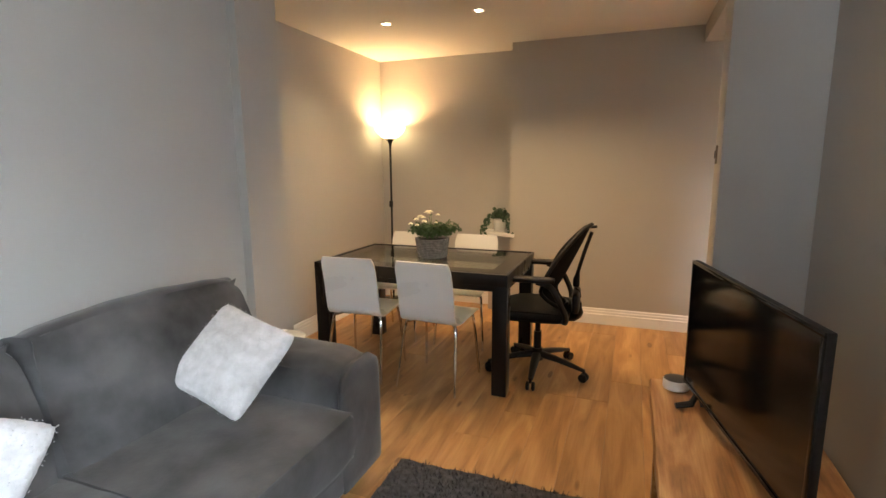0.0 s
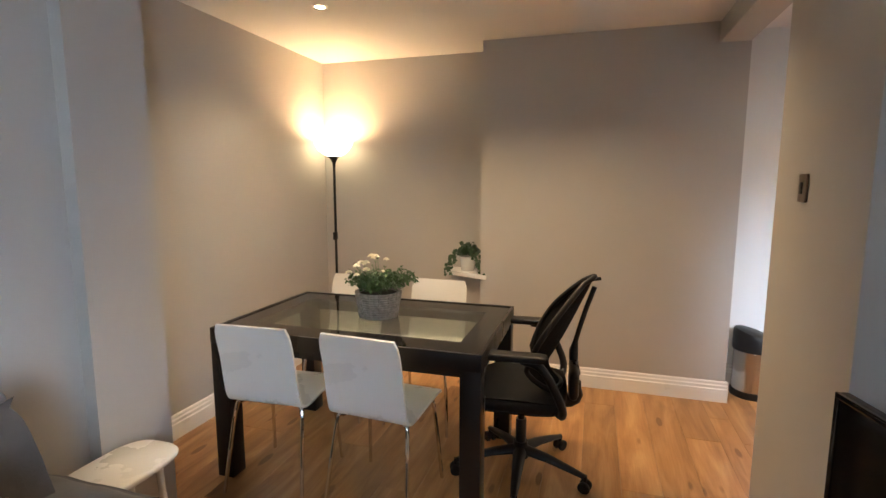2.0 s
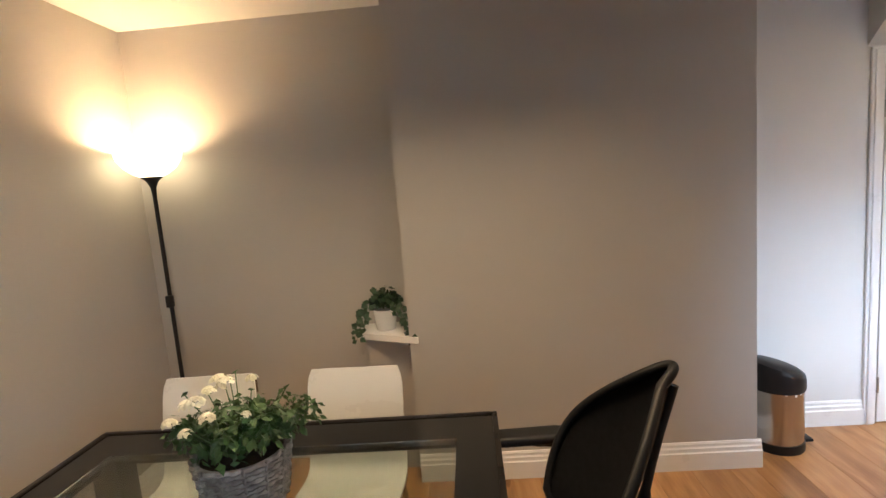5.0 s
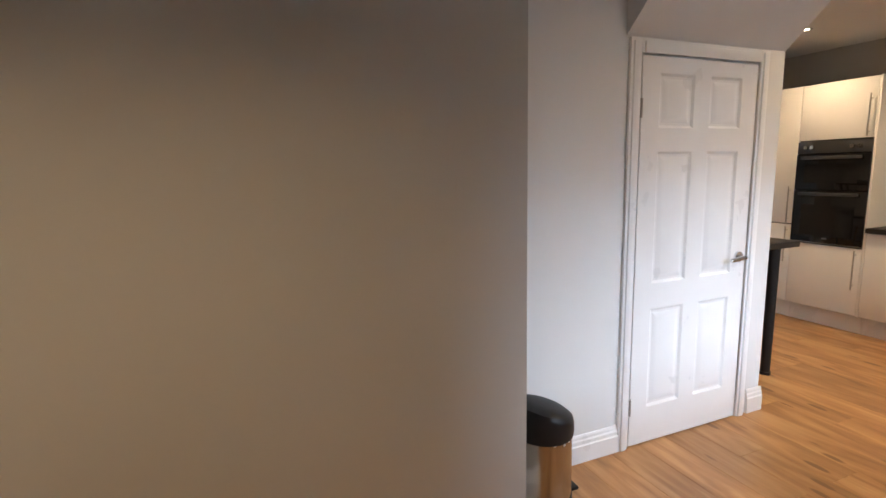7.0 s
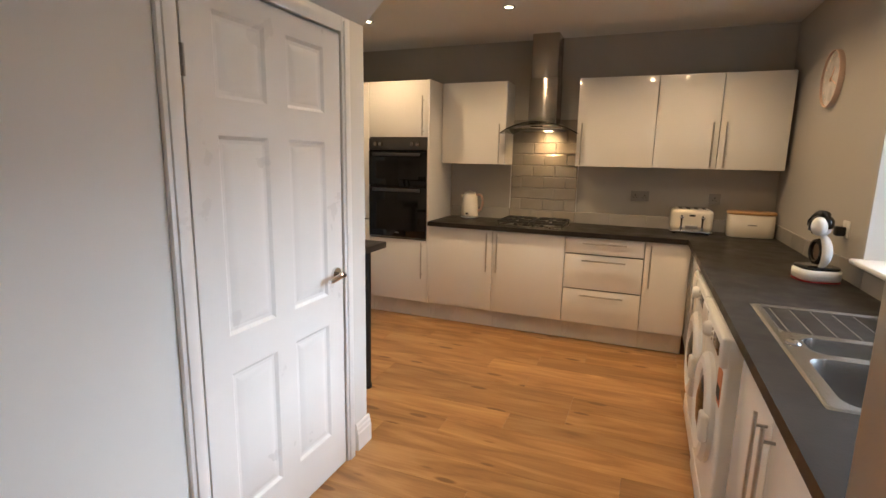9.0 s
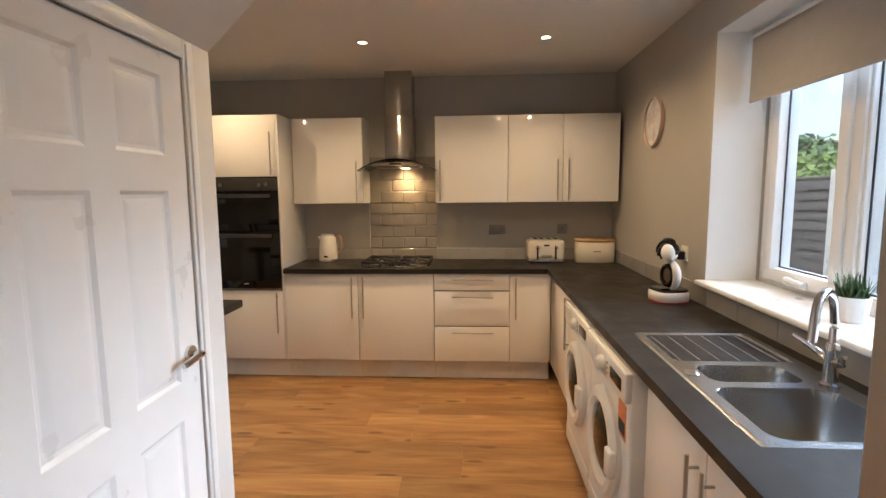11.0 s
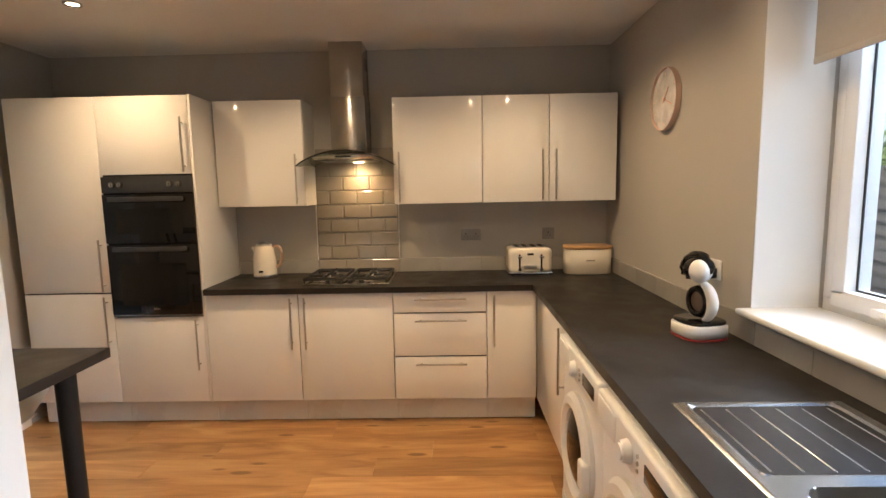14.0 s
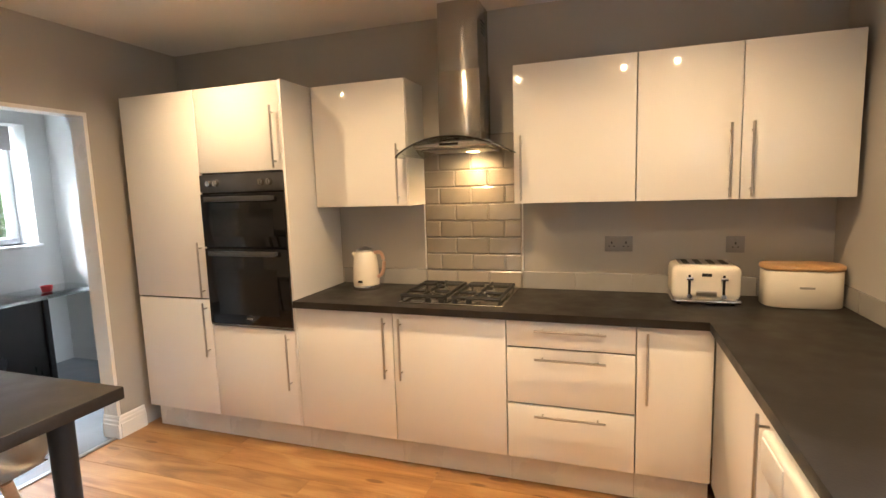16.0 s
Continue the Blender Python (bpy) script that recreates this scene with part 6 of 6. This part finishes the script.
# papers and magnets on the fridge door
FY = 3.2362


def on_fridge(name, x0, x1, z0, z1, material, label, category, depth=0.0012):
    return solid(name, box(x0, x1, FY, FY + depth, z0, z1, depth * 0.2), material, label, category, smooth=0)


on_fridge("note_paper", 1.255, 1.395, 1.505, 1.60, paper, "white handwritten note held on the fridge", "paper")
for k in range(4):
    b = on_fridge("note_paper", 1.335, 1.385, 1.575 - k * 0.012, 1.578 - k * 0.012, grout, "grey handwriting line", "paper", 0.0017)
    b.name = "writing"
    b.parent = bpy.data.objects["note_paper"]
    for key in ("label", "category"):
        del b[key]
bo = thing("bottle_opener_magnet", "dark bottle-opener fridge magnet", "magnet", pose(1.325, FY, 1.612))
bm = box(-0.045, 0.030, 0.0, 0.012, -0.018, 0.018, 0.006)
part("body", bm, black_plastic, bo)
part("loop", tube([(0.045 + 0.016 * math.cos(2 * math.pi * k / 16), 0.006, 0.018 * math.sin(2 * math.pi * k / 16)) for k in range(17)], 0.004, seg=6), black_plastic, bo)
pm = thing("photo_magnet", "small colourful rectangular fridge magnet", "magnet", pose(1.388, FY, 1.735))
part("plate", box(-0.032, 0.032, 0, 0.004, -0.022, 0.022, 0.001), ink, pm)
part("print", box(-0.028, 0.02, 0.004, 0.0046, -0.018, -0.004), yellow_print, pm, "yellow printed strip", smooth=0)
dm = thing("shoe_magnet", "dark shoe-shaped fridge magnet", "magnet", pose(1.285, FY, 1.700))
bm = soft_box(-0.06, 0.06, 0.0, 0.014, -0.018, 0.014, r=0.006, n=6)
bm = soft_box(0.0, 0.055, 0.0, 0.014, 0.0, 0.03, r=0.006, n=5, bm=bm)
part("body", bm, black_plastic, dm)
gm = thing("photo_magnet", "small dark picture fridge magnet", "magnet", pose(1.235, FY, 1.640))
part("plate", box(-0.025, 0.025, 0, 0.004, -0.035, 0.035, 0.001), ink, gm)
part("print", box(-0.018, 0.018, 0.004, 0.0046, 0.0, 0.02), paper, gm, "pale printed strip", smooth=0)

# utility room furniture
dk = thing("glass_desk", "glass-topped desk on a dark panel frame", "desk", pose(4.9, 8.15, 0))
part("glass_top", box(-0.65, 0.60, -0.22, 0.38, 0.742, 0.752, 0.002), tint_glass, dk, "clear glass top")
part("side_panel", box(0.02, 0.06, -0.18, 0.34, 0.0, 0.735, 0.003), espresso, dk)
part("front_panel", box(-0.60, 0.02, 0.30, 0.325, 0.0, 0.735, 0.003), espresso, dk)
part("drawer_box", box(-0.58, 0.018, -0.16, 0.28, 0.10, 0.735, 0.004), espresso, dk)
rc = thing("red_cup", "small red plastic cup on the glass desk", "cup", pose(5.13, 8.24, 0.7525))
part("cup_body", lathe([(0, 0.002), (0.036, 0.0), (0.045, 0.05), (0.042, 0.05), (0.034, 0.006), (0, 0.006)], 24), red_plastic, rc)
# outdoors ------------------------------------------------------------------------
bm = bmesh.new()
for x0, x1, y0, y1 in ((-300, 300, -300, 2.24), (-300, 300, 9.02, 300), (5.72, 300, 2.24, 9.02), (-300, -2.7, 2.24, 9.02)):
    bm.faces.new([bm.verts.new(p) for p in ((x0, y0, -0.18), (x1, y0, -0.18), (x1, y1, -0.18), (x0, y1, -0.18))])
solid("ground", bm, grass_mat, "rough garden grass reaching into the distance", "ground", kind="structure", smooth=0)
# out of view, its colour paled to bounce daylight up through the window
solid("patio", box(0.97, 9.0, 0.62, 2.245, -0.178, -0.14), paving, "unseen grey paved patio under the kitchen window, paled to bounce daylight", "patio", kind="structure", smooth=0)
fn = thing("garden_fence", "weathered dark lap-panel garden fence with pale concrete posts", "fence", pose(0, 0.53, -0.18))
post_me = finish(box(-0.05, 0.05, -0.05, 0.05, 0, 1.88, 0.008), "post", concrete, 0)
board_me = None
for k in range(-2, 4):
    px = 5.45 + 1.88 * k
    ob = new("post", post_me)
    ob.parent = fn
    ob.location = (px, 0, 0)
    if k == 3:
        break
    for r in range(18):
        if board_me is None:
            bm = bmesh.new()
            n = 24
            ring = []
            for i in range(n + 1):
                x = 0.055 + (1.88 - 0.11) * i / n
                wob = 0.008 * math.sin(i * 0.9) + 0.006 * math.sin(i * 2.3)
                ring.append([bm.verts.new((x, y, z)) for y, z in ((0.030, 0.0 + wob), (0.046, 0.0 + wob), (0.010, 0.118), (0.0, 0.118))])
            for a, c in zip(ring, ring[1:]):
                for j in range(4):
                    bm.faces.new((a[j], a[(j + 1) % 4], c[(j + 1) % 4], c[j]))
            bm.faces.new(ring[0])
            bm.faces.new(ring[-1])
            board_me = finish(bm, "board", fence_wood, 0)
        ob = new("board", board_me)
        ob.parent = fn
        ob.location = (px, 0.004 * (r % 2), 0.06 + r * 0.096)
    part("cap_rail", box(px + 0.05, px + 1.83, -0.03, 0.035, 1.795, 1.82, 0.003), fence_wood, fn)


def bush(name, label, category, centre, spread, count, size, material, trunk=None, seed=1, clumps=26):
    r = random.Random(seed)
    t = thing(name, label, category, pose(centre[0], centre[1], -0.18))
    bm = bmesh.new()
    for _ in range(clumps):
        d = Vector((r.gauss(0, 1), r.gauss(0, 1), r.gauss(0, 1))).normalized() * r.uniform(0.3, 1.0)
        c = (d.x * spread[0], d.y * spread[1], centre[2] + d.z * spread[2])
        leaf_cloud(bm, c, [s * r.uniform(0.25, 0.45) for s in spread], count // clumps, size, r, 1.2, drop=1)
    part("crown", bm, material, t, smooth=0)
    if trunk:
        bm = tube([(0, 0, 0), (0.1, 0, trunk * 0.5), (0.0, 0.1, trunk)], [0.22, 0.16, 0.09], seg=10)
        for k in range(5):
            a = k * 1.26
            bm = tube([(0, 0.05, trunk * 0.6 + k * 0.1), (math.cos(a) * spread[0] * 0.5, math.sin(a) * spread[1] * 0.5, centre[2])], [0.08, 0.03], seg=6, bm=bm)
        part("trunk", bm, bark, t)
    else:
        part("stems", tube([(0, 0, 0), (0.05, 0, centre[2])], [0.06, 0.03], seg=8), bark, t)
    return t


bush("garden_tree", "leafy green tree beyond the garden fence", "tree", (21.0, -8.6, 2.3), (1.9, 1.9, 1.25), 5200, 0.26, tree_leaf, 2.0, 3)
bush("garden_tree", "far leafy tree beyond the hedge", "tree", (32.0, -19.5, 1.9), (3.4, 3.0, 1.0), 4000, 0.40, tree_leaf, 2.0, 5)
for i, (hx, hy) in enumerate(((11.0, -3.0), (14.0, -6.0), (12.0, -7.5), (17.0, -9.5), (15.5, -11.5), (8.5, -3.5), (19, -13.5))):
    bush("hedge_shrub", "bright green garden shrub behind the fence", "shrub", (hx, hy, 1.52 + 0.12 * (i % 3)), (1.8, 1.3, 0.85), 6000, 0.10, hedge_leaf, None, 30 + i)
for i, (hx, hy) in enumerate(((4.5, 12.0), (6.5, 12.3), (8.3, 12.8))):
    bush("hedge_shrub", "bright green shrub outside the utility window", "shrub", (hx, hy, 1.2), (1.3, 0.9, 1.0), 2600, 0.14, hedge_leaf, None, 50 + i)
hs = thing("far_house", "far low brick house with slate roof", "house", pose(38, -25.5, -0.18, 0, 0, 40))
part("wall", box(-6, 6, -4, 4, 0, 2.5), brick_far, hs, smooth=0)
bm = bmesh.new()
va = [bm.verts.new((x, y, z)) for x in (-6.4, 6.4) for y, z in ((-4.4, 2.45), (4.4, 2.45), (0, 4.2))]
bm.faces.new(va[:3])
bm.faces.new(va[3:])
for i, j in ((0, 1), (1, 2), (2, 0)):
    bm.faces.new((va[i], va[j], va[j + 3], va[i + 3]))
part("roof", bm, roof_far, hs, smooth=0)
for wx in (-4, -1.3, 1.4, 4.2):
    for wy in (-4.03, 4.03):
        w = part("window", box(wx - 0.6, wx + 0.6, wy - 0.03, wy + 0.03, 1.0, 2.1), upvc, hs, smooth=0)
        part("pane", box(wx - 0.5, wx + 0.5, wy - 0.05, wy + 0.05, 1.1, 2.0), black_gloss, w, smooth=0)

# oak floor boards --------------------------------------------------------------
fl_base = solid("floor", box(-2.6, 5.2, -2.4, 6.66, -0.12, -0.009), gap_mat, "oak laminate floor of long planks with knots", "floor", kind="structure", smooth=0)
PLANKS = {}


def plank_mesh(w, length):
    key = (round(w, 3), round(length, 3))
    if key not in PLANKS:
        bm = box(-w / 2 + 0.0004, w / 2 - 0.0004, -length / 2 + 0.0004, length / 2 - 0.0004, -0.009, 0.0, 0.0)
        top = [f for f in bm.faces if f.normal.z > 0.9]
        bmesh.ops.bevel(bm, geom=list(top[0].edges), offset=0.0009, segments=1, affect="EDGES")
        PLANKS[key] = finish(bm, "plank", oak, 0)
    return PLANKS[key]


rnd = random.Random(11)
PW, PL = 0.19, 1.28
FLOORS = [(-2.41, -2.21, 0.75, 4.85), (0.75, 2.61, 5.16, 6.64)]
for x0, y0, x1, y1 in FLOORS:
    x = x0
    while x < x1 - 0.01:
        w = min(PW, x1 - x)
        y = y0 - rnd.choice([0.0, 0.32, 0.64, 0.96])
        while y < y1:
            a, b_ = max(y, y0), min(y + PL, y1)
            if b_ - a > 0.02:
                ob = new("plank", plank_mesh(w, b_ - a))
                ob.parent = fl_base
                ob.location = (x + w / 2, (a + b_) / 2, 0)
            y += PL
        x += w
